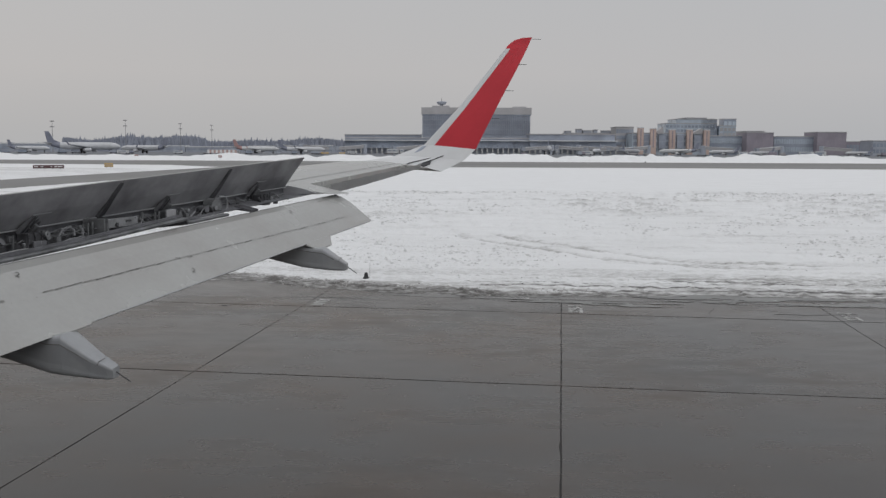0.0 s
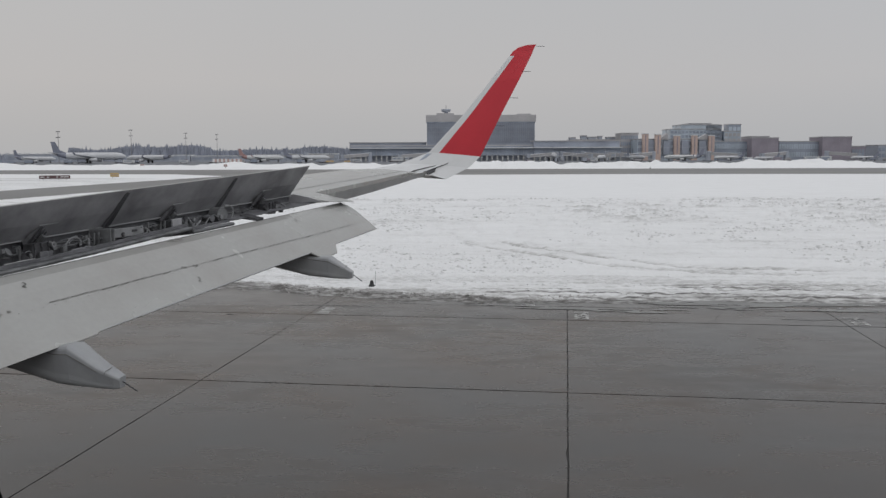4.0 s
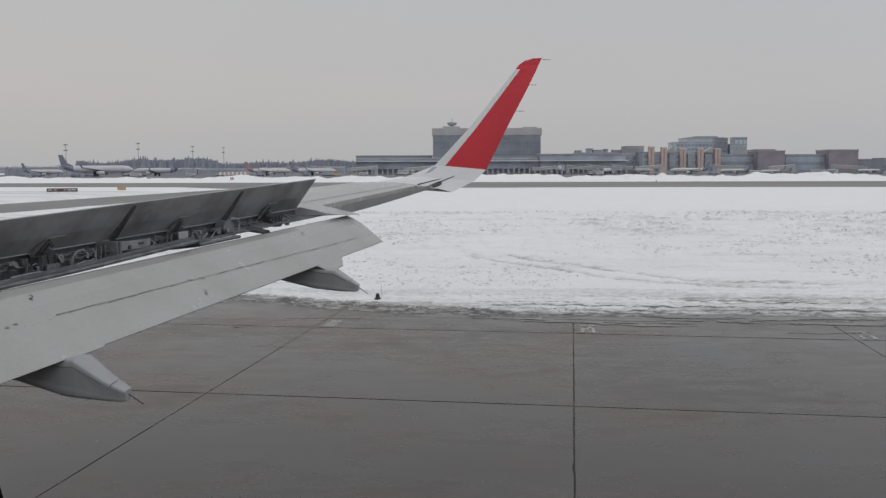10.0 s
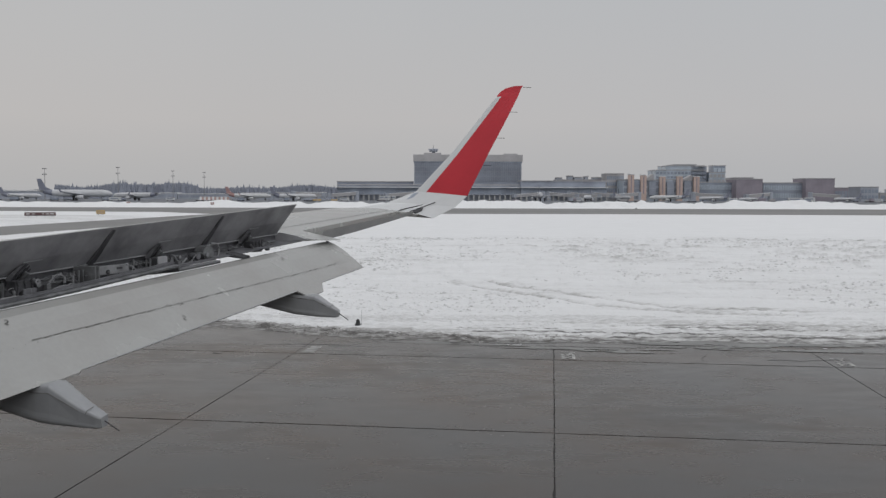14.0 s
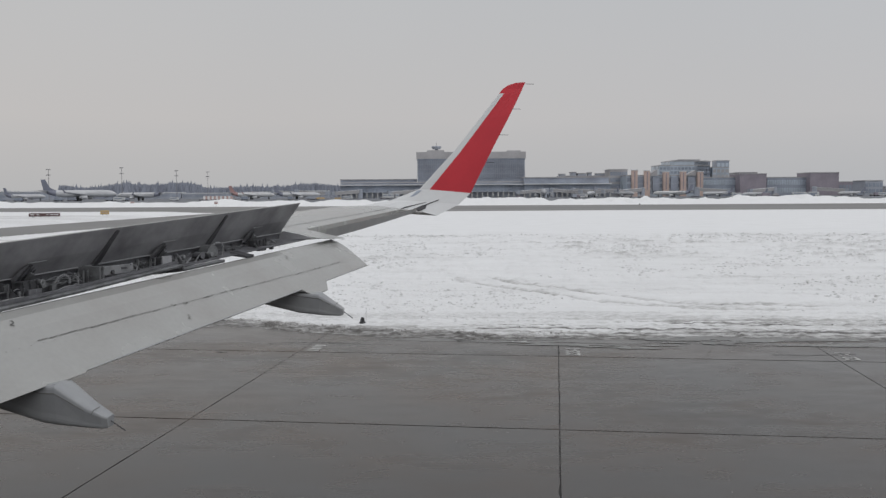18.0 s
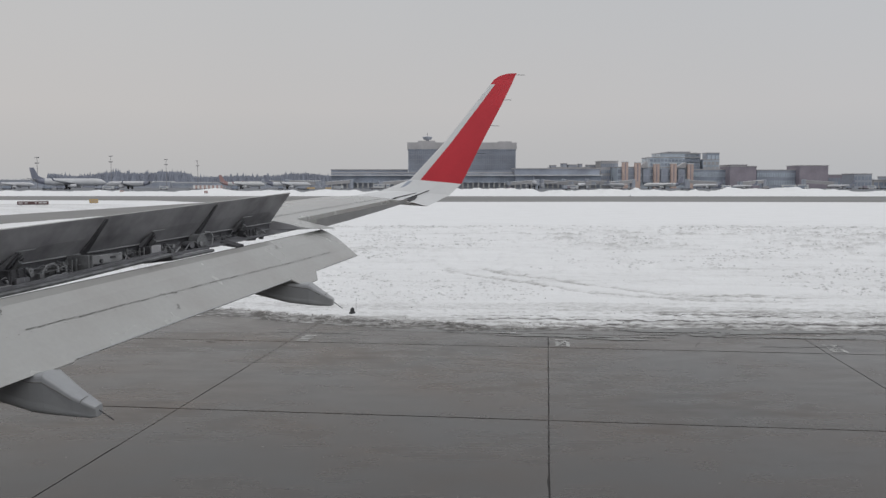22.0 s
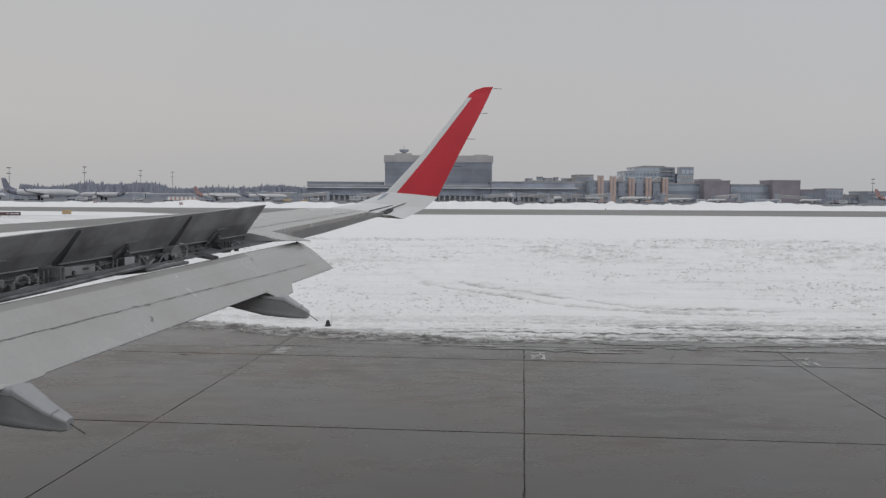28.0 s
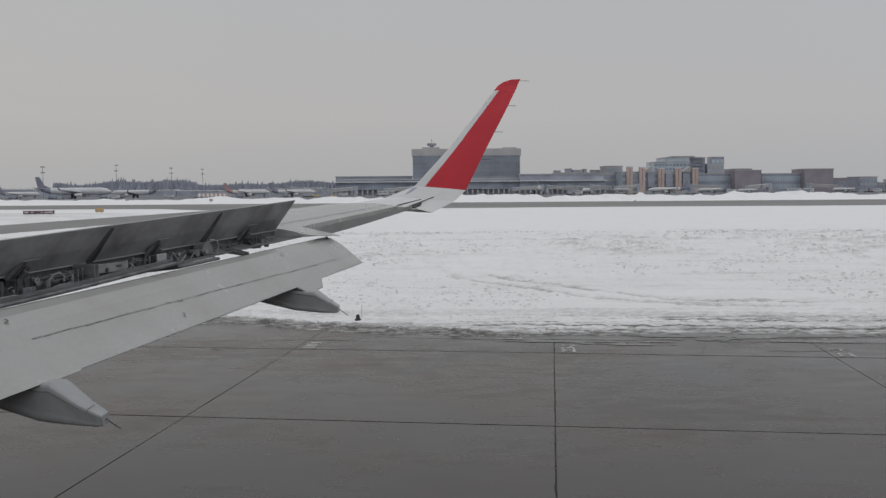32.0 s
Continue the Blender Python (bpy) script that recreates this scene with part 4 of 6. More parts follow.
def value_noise(x, y, seed):
    """Smooth noise in -1..1 on arrays."""
    xi, yi = np.floor(x).astype(np.int64), np.floor(y).astype(np.int64)
    xf, yf = x - xi, y - yi
    u, v = xf * xf * (3 - 2 * xf), yf * yf * (3 - 2 * yf)

    def hsh(a, b):
        h = (a * 374761393 + b * 668265263 + seed * 1442695041) & 0xFFFFFFFF
        h = ((h ^ (h >> 13)) * 1274126177) & 0xFFFFFFFF
        return ((h ^ (h >> 16)) & 0xFFFF) / 32767.5 - 1
    return (hsh(xi, yi) * (1 - u) + hsh(xi + 1, yi) * u) * (1 - v) + (hsh(xi, yi + 1) * (1 - u) + hsh(xi + 1, yi + 1) * u) * v


def fbm(x, y, seed, octaves=4):
    s, a, f = 0, 1.0, 1.0
    for o in range(octaves):
        s = s + a * value_noise(x * f, y * f, seed + o)
        a, f = a * 0.5, f * 2.03
    return s


def grid_mesh(name, X, Y, Z):
    r, c = X.shape
    me = bpy.data.meshes.new(name)
    co = np.stack([X, Y, Z], -1).reshape(-1, 3)
    i = np.arange((r - 1) * c).reshape(r - 1, c)[:, :-1].ravel()
    quads = np.stack([i, i + 1, i + c + 1, i + c], 1)
    me.vertices.add(len(co))
    me.vertices.foreach_set("co", co.ravel())
    me.loops.add(quads.size)
    me.loops.foreach_set("vertex_index", quads.ravel().astype(np.int32))
    me.polygons.add(len(quads))
    me.polygons.foreach_set("loop_start", np.arange(0, quads.size, 4, dtype=np.int32))
    me.polygons.foreach_set("use_smooth", np.ones(len(quads), dtype=bool))
    me.update(calc_edges=True)
    return me


def smooth(a, b, v):
    t = np.clip((v - a) / (b - a), 0, 1)
    return t * t * (3 - 2 * t)


def snow_edge(x):
    return 27.0 + 0.25 * smooth(2, 8, x) + 2.6 * smooth(-1.0, -11.0, x) + 2.6 * smooth(-11.0, -40.0, x) + 0.22 * fbm(x * 0.5, x * 0.0 + 3.3, 21, 5)


# wheel ruts of a vehicle that turned in the snow: two lines through (x, y)
RUTS = ((((-0.9, 1.0, 3.7, 5.6, 8.5, 14.0)), ((46.8, 43.6, 39.9, 37.2, 35.6, 34.6))), (((-2.3, 1.1, 3.6, 7.1, 12.0)), ((44.9, 40.6, 36.6, 34.6, 33.6))))


def rut_near(x, y):
    """How near the vehicle ruts are, 0 to 1."""
    g = np.zeros_like(x)
    for xs, ys in RUTS:
        w = 0.36 + 0.25 * np.abs(np.interp(x, xs, np.gradient(ys, xs))) * 0.5
        g = np.maximum(g, np.exp(-((y - np.interp(x, xs, ys) + 0.12 * fbm(x * 0.9, y * 0.2, 15, 3)) / w) ** 2) * smooth(xs[0] - 0.6, xs[0] + 0.6, x) * (1 - smooth(xs[-1] - 5, xs[-1], x)))
    return g


def lump_mask(x, y):
    """Chunks of scraped snow in patches, further out."""
    e = y - snow_edge(x)
    zone = smooth(9, 20, e) * (1 - smooth(44, 82, e))
    patch = smooth(-0.25, 0.5, fbm(x * 0.06, y * 0.045, 41, 3))
    warp = x + 0.5 * fbm(x * 0.5, y * 0.5, 81, 2)
    return zone * (0.3 + 0.7 * patch) * np.clip(fbm(warp * 1.5, y * 1.05, 51, 4) - 0.30, 0, 0.5)


def snow_height(x, y):
    e = y - snow_edge(x)
    rise = np.clip(e, -1.2, 1.5) * 0.055 + 0.0012 * np.clip(e, 0, 60)
    tracks = 0.035 * fbm(x * 0.06, y * 1.6, 31, 4) * smooth(0.3, 2, e) * (1 - smooth(9, 20, e))
    swell = 0.05 * fbm(x * 0.16, y * 0.16, 61, 4) * smooth(2, 9, e)
    ridge_ = 0.05 * (1 - np.abs(fbm(x * 0.3, y * 0.75, 77, 3))) * smooth(4, 12, e) * (1 - smooth(50, 75, e))
    windrow = (0.05 + 0.05 * fbm(x * 1.8, y * 1.8, 73, 3)) * np.exp(-((e - 0.75) / 0.5) ** 2) * (0.35 + 0.65 * smooth(1.5, -1.5, x))
    small = 0.036 * fbm(x * 3.1, y * 3.1, 71, 4) * smooth(0, 1.5, e) * (1 - 0.8 * smooth(50, 75, e))
    return -0.02 + rise + tracks + swell + ridge_ + windrow + small + 0.39 * lump_mask(x, y) - 0.12 * rut_near(x, y)


def snow_dirt(x, y):
    """Dirt on the snow, 0 to 1: wet slush at the edge, plough streaks, ruts and grit."""
    e = y - snow_edge(x)
    left = smooth(2.0, -1.5, x)
    edge = (0.72 + 0.16 * fbm(x * 0.5, y * 2.5, 11, 3)) * (1 - smooth(0.15, 0.95 + 0.35 * left, e + 0.35 * fbm(x * 0.35, y * 1.6, 13, 4)))
    row = (0.60 + 0.36 * fbm(x * 2.2, y * 2.6, 17, 3)) * np.exp(-((e - 0.75) / 0.6) ** 2) * (0.3 + 0.7 * left)
    f = fbm(x * 0.10, y * 2.6, 19, 4)
    streak = 0.22 * smooth(0.40, 0.85, f) * smooth(0.2, 0.8, e) * (1 - smooth(2.5, 6.5, e))
    wet = 0.9 * smooth(0.55, 0.78, fbm(x * 0.22, y * 3.0, 23, 4)) * smooth(0.6, 1.2, e) * (1 - smooth(2.2, 4.2, e)) * smooth(-3, 1, x)
    faint = 0.13 * smooth(0.1, 0.8, fbm(x * 0.05, y * 1.1, 29, 4)) * (1 - smooth(9, 26, e))
    lane_side = 0.22 * smooth(-30, -60, x) * (1 - smooth(230, 260, y)) * (0.7 + 0.6 * fbm(x * 0.03, y * 0.12, 47, 4))
    grime = lane_side + 0.15 * (1 - smooth(1.0, 9.0, e)) + 0.05 * (1 - smooth(9.0, 60.0, e))
    out = 0.15 * smooth(0.35, 0.9, fbm(x * 0.09, y * 0.30, 37, 5)) * smooth(10, 16, e) * (1 - smooth(60, 76, e))
    return np.clip(np.maximum(edge, row) + streak + wet + faint + grime + out + 0.60 * np.clip(lump_mask(x, y), 0, 0.35) + 0.32 * rut_near(x, y), 0, 1)


rows_y = [25.2]
while rows_y[-1] < 206:
    rows_y.append(rows_y[-1] + 0.045 + max(0.0, rows_y[-1] - 28) * 0.0046)
rows_y = np.array(rows_y)
s = np.concatenate([np.linspace(-3.2, -0.63, 90), np.linspace(-0.62, 0.55, 1150), np.linspace(0.56, 3.6, 110)])
Y = np.repeat(rows_y[:, None], len(s), 1)
X = s[None, :] * (Y + 9)
Z = snow_height(X, Y)
near_side = np.interp(Y, [30, 120, 160, 215], [-56, -53.5, -48, -34])
lane = smooth(-76, -72, X) * (1 - smooth(near_side - 2.5, near_side + 2.5, X)) * smooth(34, 38, Y)
Z = Z * (1 - lane) - 0.42 * lane
Z = Z * (1 - smooth(186, 206, Y)) - 0.36 * smooth(190, 206, Y)
snow_mesh = grid_mesh("snow_field", X, Y, Z)
dirt = snow_mesh.attributes.new("dirt", "FLOAT", "POINT")
dirt.data.foreach_set("value", snow_dirt(X, Y).ravel().astype(np.float32))
tagged(part("snow_field", snow_mesh, M_SNOW), "rutted and lumpy snow between the apron and the taxiway", "snow", kind="structure")

# far taxiway and the lane that joins it
bm = bmesh.new()
bm.faces.new([bm.verts.new(p) for p in ((-900, 262, -0.28), (-160, 258, -0.28), (-95, 250, -0.28), (-72, 224, -0.28), (-76, 30, -0.28), (-56, 30, -0.28), (-53.5, 120, -0.28), (-48, 160, -0.28), (-34, 215, -0.28), (-16, 236, -0.28), (30, 240, -0.28), (900, 195, -0.28), (900, 330, -0.28), (130, 345, -0.28), (-200, 338, -0.28), (-900, 345, -0.28))])
tagged(part("taxiway", bm, M_ASPH), "grey swept taxiway with dull snow margins", "taxiway", kind="structure")


bm = bmesh.new()
bm.faces.new([bm.verts.new(p) for p in ((-1400, 470, -0.27), (1400, 470, -0.27), (1400, 1150, -0.27), (-1400, 1150, -0.27))])
tagged(part("far_apron", bm, M_ASPHF), "wet grey apron before the terminals", "apron", kind="structure")


def ridge(name, x0, x1, ymid, width, height, seed, label):
    xs = np.arange(x0, x1, 1.2)
    ts = np.linspace(-1, 1, 13)
    X = np.repeat(xs[None, :], len(ts), 0)
    T = np.repeat(ts[:, None], len(xs), 1)
    Y = ymid + T * width + 6 * fbm(X * 0.01, X * 0, seed, 2)
    hgt = height * (0.6 + 0.42 * fbm(X * 0.05, T * 0 + 1.7, seed + 3, 5) + 0.25 * fbm(X * 0.3, T * 2.0, seed + 5, 3))
    hgt = hgt * (1 + 0.55 * smooth(-60, 30, X) * (1 - smooth(130, 170, X)))
    Z = -0.3 + np.clip(hgt, 0.15, None) * (1 - T * T) + 0.25 * (1 - np.abs(T))
    return tagged(part(name, grid_mesh(name, X, Y, Z), M_SNOWFAR), label, "snow bank", kind="structure")


ridge("snow_bank", -420, 190, 372, 22, 2.1, 5, "ploughed snow bank beyond the taxiway")
ridge("snow_bank", -480, 460, 392, 30, 1.3, 9, "low ploughed snow bank by the far apron")

def strewn(name, x, y, z, r, flat, material, label, category, seed):
    """Many small angular lumps in one mesh."""
    rng = np.random.default_rng(seed)
    form = np.array(((1.4, 0, 0), (-1.4, 0, 0), (0, 1, 0), (0, -1, 0), (0.2, 0, 0.9), (0, 0, -0.8)))
    form[:, 2] *= flat
    co = form[None] * (r[:, None] * (0.65 + 0.7 * rng.random((len(x), 6))))[:, :, None]
    a = rng.random(len(x)) * 6.283
    ca, sa = np.cos(a)[:, None], np.sin(a)[:, None]
    co = np.stack([co[:, :, 0] * ca - co[:, :, 1] * sa, co[:, :, 0] * sa + co[:, :, 1] * ca, co[:, :, 2]], -1)
    co += np.stack([x, y, z + r * 0.3 * flat], 1)[:, None]
    tri = np.array(((0, 2, 4), (2, 1, 4), (1, 3, 4), (3, 0, 4), (2, 0, 5), (1, 2, 5), (3, 1, 5), (0, 3, 5)))
    me = bpy.data.meshes.new(name)
    me.from_pydata(co.reshape(-1, 3).tolist(), [], (tri[None] + 6 * np.arange(len(x))[:, None, None]).reshape(-1, 3).tolist())
    return tagged(part(name, me, material), label, category, kind="stuff")


# clods of dirty snow in the windrow along the pavement edge
rng = np.random.default_rng(21)
lx = rng.uniform(-22, 26, 9000)
le = rng.triangular(-0.15, 0.7, 1.7, 9000)
ly = snow_edge(lx) + le
keep = (fbm(lx * 0.7, ly * 1.0, 97, 3) > -0.15 + 0.75 * smooth(-1, 3, lx)) & (rng.random(9000) < 0.9)
lx, ly = lx[keep], ly[keep]
strewn("snow_clods", lx, ly, np.maximum(0.0, snow_height(lx, ly)), (0.010 + 0.034 * rng.random(len(lx)) ** 3), 0.7, M_CLOD, "dirty clods of frozen snow along the pavement edge", "snow clods", 22)
# small frozen lumps strewn over the field, thinner further out
rng = np.random.default_rng(33)
ly = 28.2 + 64 * rng.random(60000) ** 1.2
lx = (rng.random(60000) * 0.90 - 0.36) * (ly + 9)
keep = fbm(lx * 0.14, ly * 0.16, 133, 4) + 0.7 * fbm(lx * 0.7, ly * 0.9, 137, 2) > 0.42
keep |= (rng.random(60000) < 0.02)
keep &= ly > snow_edge(lx) + 1.0
keep &= ~((lx > -76) & (lx < -46))
lx, ly = lx[keep], ly[keep]
strewn("snow_lumps", lx, ly, snow_height(lx, ly), (0.009 + 0.062 * rng.random(len(lx)) ** 3.5) * (1 + (ly - 28) * 0.02), 0.55, M_LUMP, "small grey frozen lumps strewn over the snow", "snow lumps", 34)
# crumbs of bare dirt
rng = np.random.default_rng(43)
ly = 28.4 + 14 * rng.random(110) ** 1.6
lx = (rng.random(110) * 0.90 - 0.34) * (ly + 9)
strewn("dirt_crumbs", lx, ly, snow_height(lx, ly), 0.009 + 0.022 * rng.random(110) ** 2, 0.8, M_SLUSHW, "dark crumbs of dirt lying on the snow", "dirt crumbs", 44)


# meltwater and slush that creep over the concrete in ragged tongues
def melt(name, material, z, seed, level, e0, e1, label):
    gx = np.linspace(-4, 27, 760)
    ge = np.linspace(-1.5, 0.5, 60)
    X, E_ = np.meshgrid(gx, ge)
    Y = snow_edge(X) + E_
    wet = fbm(X * 0.33 + 0.12 * fbm(X * 1.4, Y * 2.0, seed + 9, 2), (Y + 0.06 * X) * 1.9, seed, 5)
    wet = wet + 0.9 * smooth(e0, e1, E_) - 0.7 * smooth(-1, -4, X) - 0.25 * smooth(1.0, -2.0, X)
    inside = wet > level
    quad = inside[:-1, :-1] & inside[1:, :-1] & inside[:-1, 1:] & inside[1:, 1:]
    at = np.argwhere(quad)
    nx = len(gx)
    k = at[:, 0] * nx + at[:, 1]
    f = np.stack([k, k + 1, k + nx + 1, k + nx], 1)
    used, f = np.unique(f, return_inverse=True)
    co = np.stack([X.ravel()[used], Y.ravel()[used], np.full(len(used), z)], 1)
    me = bpy.data.meshes.new(name)
    me.from_pydata(co.tolist(), [], f.reshape(-1, 4).tolist())
    return tagged(part(name, me, material), label, "slush", kind="stuff")


melt("wet_slush", M_SLUSHW, 0.004, 205, 0.72, -1.25, 0.1, "dark wet tongues of melted slush on the concrete")
melt("grey_slush", M_SLUSH, 0.010, 231, 0.86, -0.8, 0.15, "thin grey slush along the edge of the concrete")


# icy crusts on the concrete, thin ragged patches
def patches(name, count, seed, material, e0, e1, size, z, label, xr=(-20, 24)):
    rng = np.random.default_rng(seed)
    vs, fs = [], []
    for k in range(count):
        x, n = rng.uniform(*xr), 22
        y = float(snow_edge(np.array([x]))[0]) + rng.uniform(e0, e1)
        a, b = size * rng.uniform(0.35, 1.3) ** 1.5 * 1.5, size * rng.uniform(0.3, 0.7) * 0.9
        ph = rng.uniform(0, 6.28, 4)
        o = len(vs)
        vs.append((x, y, z))
        for q in range(n):
            t = 2 * math.pi * q / n
            r = 1 + 0.3 * math.sin(2 * t + ph[0]) + 0.25 * math.sin(3 * t + ph[1]) + 0.2 * math.sin(5 * t + ph[2]) + 0.15 * math.sin(8 * t + ph[3])
            px = x + a * r * math.cos(t)
            vs.append((px, y + b * r * math.sin(t) - 0.07 * (px - x), z + 0.00015 * k))
        fs += [(o, o + 1 + q, o + 1 + (q + 1) % n) for q in range(n)]
    me = bpy.data.meshes.new(name)
    me.from_pydata(vs, [], fs)
    return tagged(part(name, me, material), label, "slush", kind="stuff")


patches("ice_crust", 18, 14, M_LUMP, -0.5, 0.05, 0.10, 0.021, "small pale crusts of ice beside the slush")

# =====================================================================
# Things on the far side. A bearing is the tangent of the angle to the
# right of the line of sight across the apron; heights in metres.
# =====================================================================
FACE = 4.6


def spot(bearing, dist, z=0.0):
    c, q = math.cos(radians(FACE)), math.sin(radians(FACE))
    return Vector((dist * (bearing * c - q), dist * (bearing * q + c), z))


def stand(bearing, dist, turn=0.0, z=-0.3):
    p = spot(bearing, dist, z)
    return pose(p.x, p.y, p.z, 0, 0, FACE + turn)


def block(name, label, b0, b1, dist, depth, height, material, rows=0, cols=0, pane=None, roof=None, z0=0.0, parent=None, category="building"):
    """A building between two bearings, its front at dist, with panes set into the front."""
    w = (b1 - b0) * dist
    if parent is None:
        ob = thing(name, label, category, stand((b0 + b1) / 2, dist))
    else:
        ob = parent
    off = 0.0
    if parent is not None:
        off = ((b0 + b1) / 2) * dist - parent["mid"]
    else:
        ob["mid"] = ((b0 + b1) / 2) * dist
    part("wall", box(bmesh.new(), off - w / 2, off + w / 2, 0, depth, z0, height), material, ob)
    part("roof", box(bmesh.new(), off - w / 2 - 0.4, off + w / 2 + 0.4, -0.4, depth + 0.4, height, height + 0.9), roof or M_BAND, ob)
    if rows:
        fw, fh = w / cols, (height - z0 - 2) / rows
        for i in range(rows):
            for j in range(cols):
                x0, zz = off - w / 2 + j * fw, z0 + 1 + i * fh
                part("window", box(bmesh.new(), x0 + 0.12 * fw, x0 + 0.88 * fw, -0.25, -0.02, zz + 0.25 * fh, zz + 0.85 * fh), pane or M_GLASSF, ob)
    return ob


# main terminal: a long dark block with fins and a pale roof band
D = 950
t = thing("terminal_tower", "long dark grey terminal block with fins and pale roof band", "building", stand(0.0454, D))
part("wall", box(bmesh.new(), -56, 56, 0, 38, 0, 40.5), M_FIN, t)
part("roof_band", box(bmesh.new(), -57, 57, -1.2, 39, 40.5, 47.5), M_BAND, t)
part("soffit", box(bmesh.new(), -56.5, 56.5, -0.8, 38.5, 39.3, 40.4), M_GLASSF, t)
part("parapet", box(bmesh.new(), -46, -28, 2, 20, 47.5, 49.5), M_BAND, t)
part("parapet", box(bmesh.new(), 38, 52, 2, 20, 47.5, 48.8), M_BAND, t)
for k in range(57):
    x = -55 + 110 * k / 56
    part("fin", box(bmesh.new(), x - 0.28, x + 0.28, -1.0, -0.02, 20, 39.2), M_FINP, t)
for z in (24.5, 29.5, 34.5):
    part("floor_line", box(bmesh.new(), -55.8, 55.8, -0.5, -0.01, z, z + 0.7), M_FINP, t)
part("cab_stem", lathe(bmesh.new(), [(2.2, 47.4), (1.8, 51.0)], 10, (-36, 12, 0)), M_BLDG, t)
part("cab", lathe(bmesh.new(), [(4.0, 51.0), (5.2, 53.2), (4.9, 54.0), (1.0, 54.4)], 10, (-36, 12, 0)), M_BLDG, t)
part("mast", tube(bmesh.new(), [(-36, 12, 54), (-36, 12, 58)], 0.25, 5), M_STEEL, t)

# concourse: low long hall on pale columns
def concourse(b0, b1, dist, roof_z, label):
    w = (b1 - b0) * dist
    c = thing("concourse", label, "building", stand((b0 + b1) / 2, dist))
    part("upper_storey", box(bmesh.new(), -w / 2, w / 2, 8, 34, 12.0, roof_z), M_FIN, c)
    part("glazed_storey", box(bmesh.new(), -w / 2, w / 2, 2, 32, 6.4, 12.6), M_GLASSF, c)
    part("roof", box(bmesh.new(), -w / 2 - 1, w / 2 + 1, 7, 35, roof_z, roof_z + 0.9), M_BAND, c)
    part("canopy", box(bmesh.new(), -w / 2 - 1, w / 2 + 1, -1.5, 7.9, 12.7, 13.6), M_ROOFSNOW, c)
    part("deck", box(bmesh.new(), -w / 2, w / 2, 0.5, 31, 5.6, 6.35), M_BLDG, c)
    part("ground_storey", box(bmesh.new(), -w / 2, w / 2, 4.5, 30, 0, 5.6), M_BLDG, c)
    n = int(w / 5.2)
    for k in range(n + 1):
        x = -w / 2 + w * k / n
        part("mullion", box(bmesh.new(), x - 0.25, x + 0.25, 1.6, 1.98, 6.5, 12.5), M_FIN, c)
        part("column", box(bmesh.new(), x - 0.7, x + 0.7, 1.0, 2.4, 0, 5.6), M_COL, c)
    return c


concourse(-0.098, 0.104, 905, 15.2, "low grey concourse on pale columns")
concourse(0.1045, 0.199, 900, 19.3, "low grey concourse with snowy canopy")
block("annex", "dull grey annex behind the concourse", -0.098, -0.0145, 960, 20, 19.0, M_FIN)

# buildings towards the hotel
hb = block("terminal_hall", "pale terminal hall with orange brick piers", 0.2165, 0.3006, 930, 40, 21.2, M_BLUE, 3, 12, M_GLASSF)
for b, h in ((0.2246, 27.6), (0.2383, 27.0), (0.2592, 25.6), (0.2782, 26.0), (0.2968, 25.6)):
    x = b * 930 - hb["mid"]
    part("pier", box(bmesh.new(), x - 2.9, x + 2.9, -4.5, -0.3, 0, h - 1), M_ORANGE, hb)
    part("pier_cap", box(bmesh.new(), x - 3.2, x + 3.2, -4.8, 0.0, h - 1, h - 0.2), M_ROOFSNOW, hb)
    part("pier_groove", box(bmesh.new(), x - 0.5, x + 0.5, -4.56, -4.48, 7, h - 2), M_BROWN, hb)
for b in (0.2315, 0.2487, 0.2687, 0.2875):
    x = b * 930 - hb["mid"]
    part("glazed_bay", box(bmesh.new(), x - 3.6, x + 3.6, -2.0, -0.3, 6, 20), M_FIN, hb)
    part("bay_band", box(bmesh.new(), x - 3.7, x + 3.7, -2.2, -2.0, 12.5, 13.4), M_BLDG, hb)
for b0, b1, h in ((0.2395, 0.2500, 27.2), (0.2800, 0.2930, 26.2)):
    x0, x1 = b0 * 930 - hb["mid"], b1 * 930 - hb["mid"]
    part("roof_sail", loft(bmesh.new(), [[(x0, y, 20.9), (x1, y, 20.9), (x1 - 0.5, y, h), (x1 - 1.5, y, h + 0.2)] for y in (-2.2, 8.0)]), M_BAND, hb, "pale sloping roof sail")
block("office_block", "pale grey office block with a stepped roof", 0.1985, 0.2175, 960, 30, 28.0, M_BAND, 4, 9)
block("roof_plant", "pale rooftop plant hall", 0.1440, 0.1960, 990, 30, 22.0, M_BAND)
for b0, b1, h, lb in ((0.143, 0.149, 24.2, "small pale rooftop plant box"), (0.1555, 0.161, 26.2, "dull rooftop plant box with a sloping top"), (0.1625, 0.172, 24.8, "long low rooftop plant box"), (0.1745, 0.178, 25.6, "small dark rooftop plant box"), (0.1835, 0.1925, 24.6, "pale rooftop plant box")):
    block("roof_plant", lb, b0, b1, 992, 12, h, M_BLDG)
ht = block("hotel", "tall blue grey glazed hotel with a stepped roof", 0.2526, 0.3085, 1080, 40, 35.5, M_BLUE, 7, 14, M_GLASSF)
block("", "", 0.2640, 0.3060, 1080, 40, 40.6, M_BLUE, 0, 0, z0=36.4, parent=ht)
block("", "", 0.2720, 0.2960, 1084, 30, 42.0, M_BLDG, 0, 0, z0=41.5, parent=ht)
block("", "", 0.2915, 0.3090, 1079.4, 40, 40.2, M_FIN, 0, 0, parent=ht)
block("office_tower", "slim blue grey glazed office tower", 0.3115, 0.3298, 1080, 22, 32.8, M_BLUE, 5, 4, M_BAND)
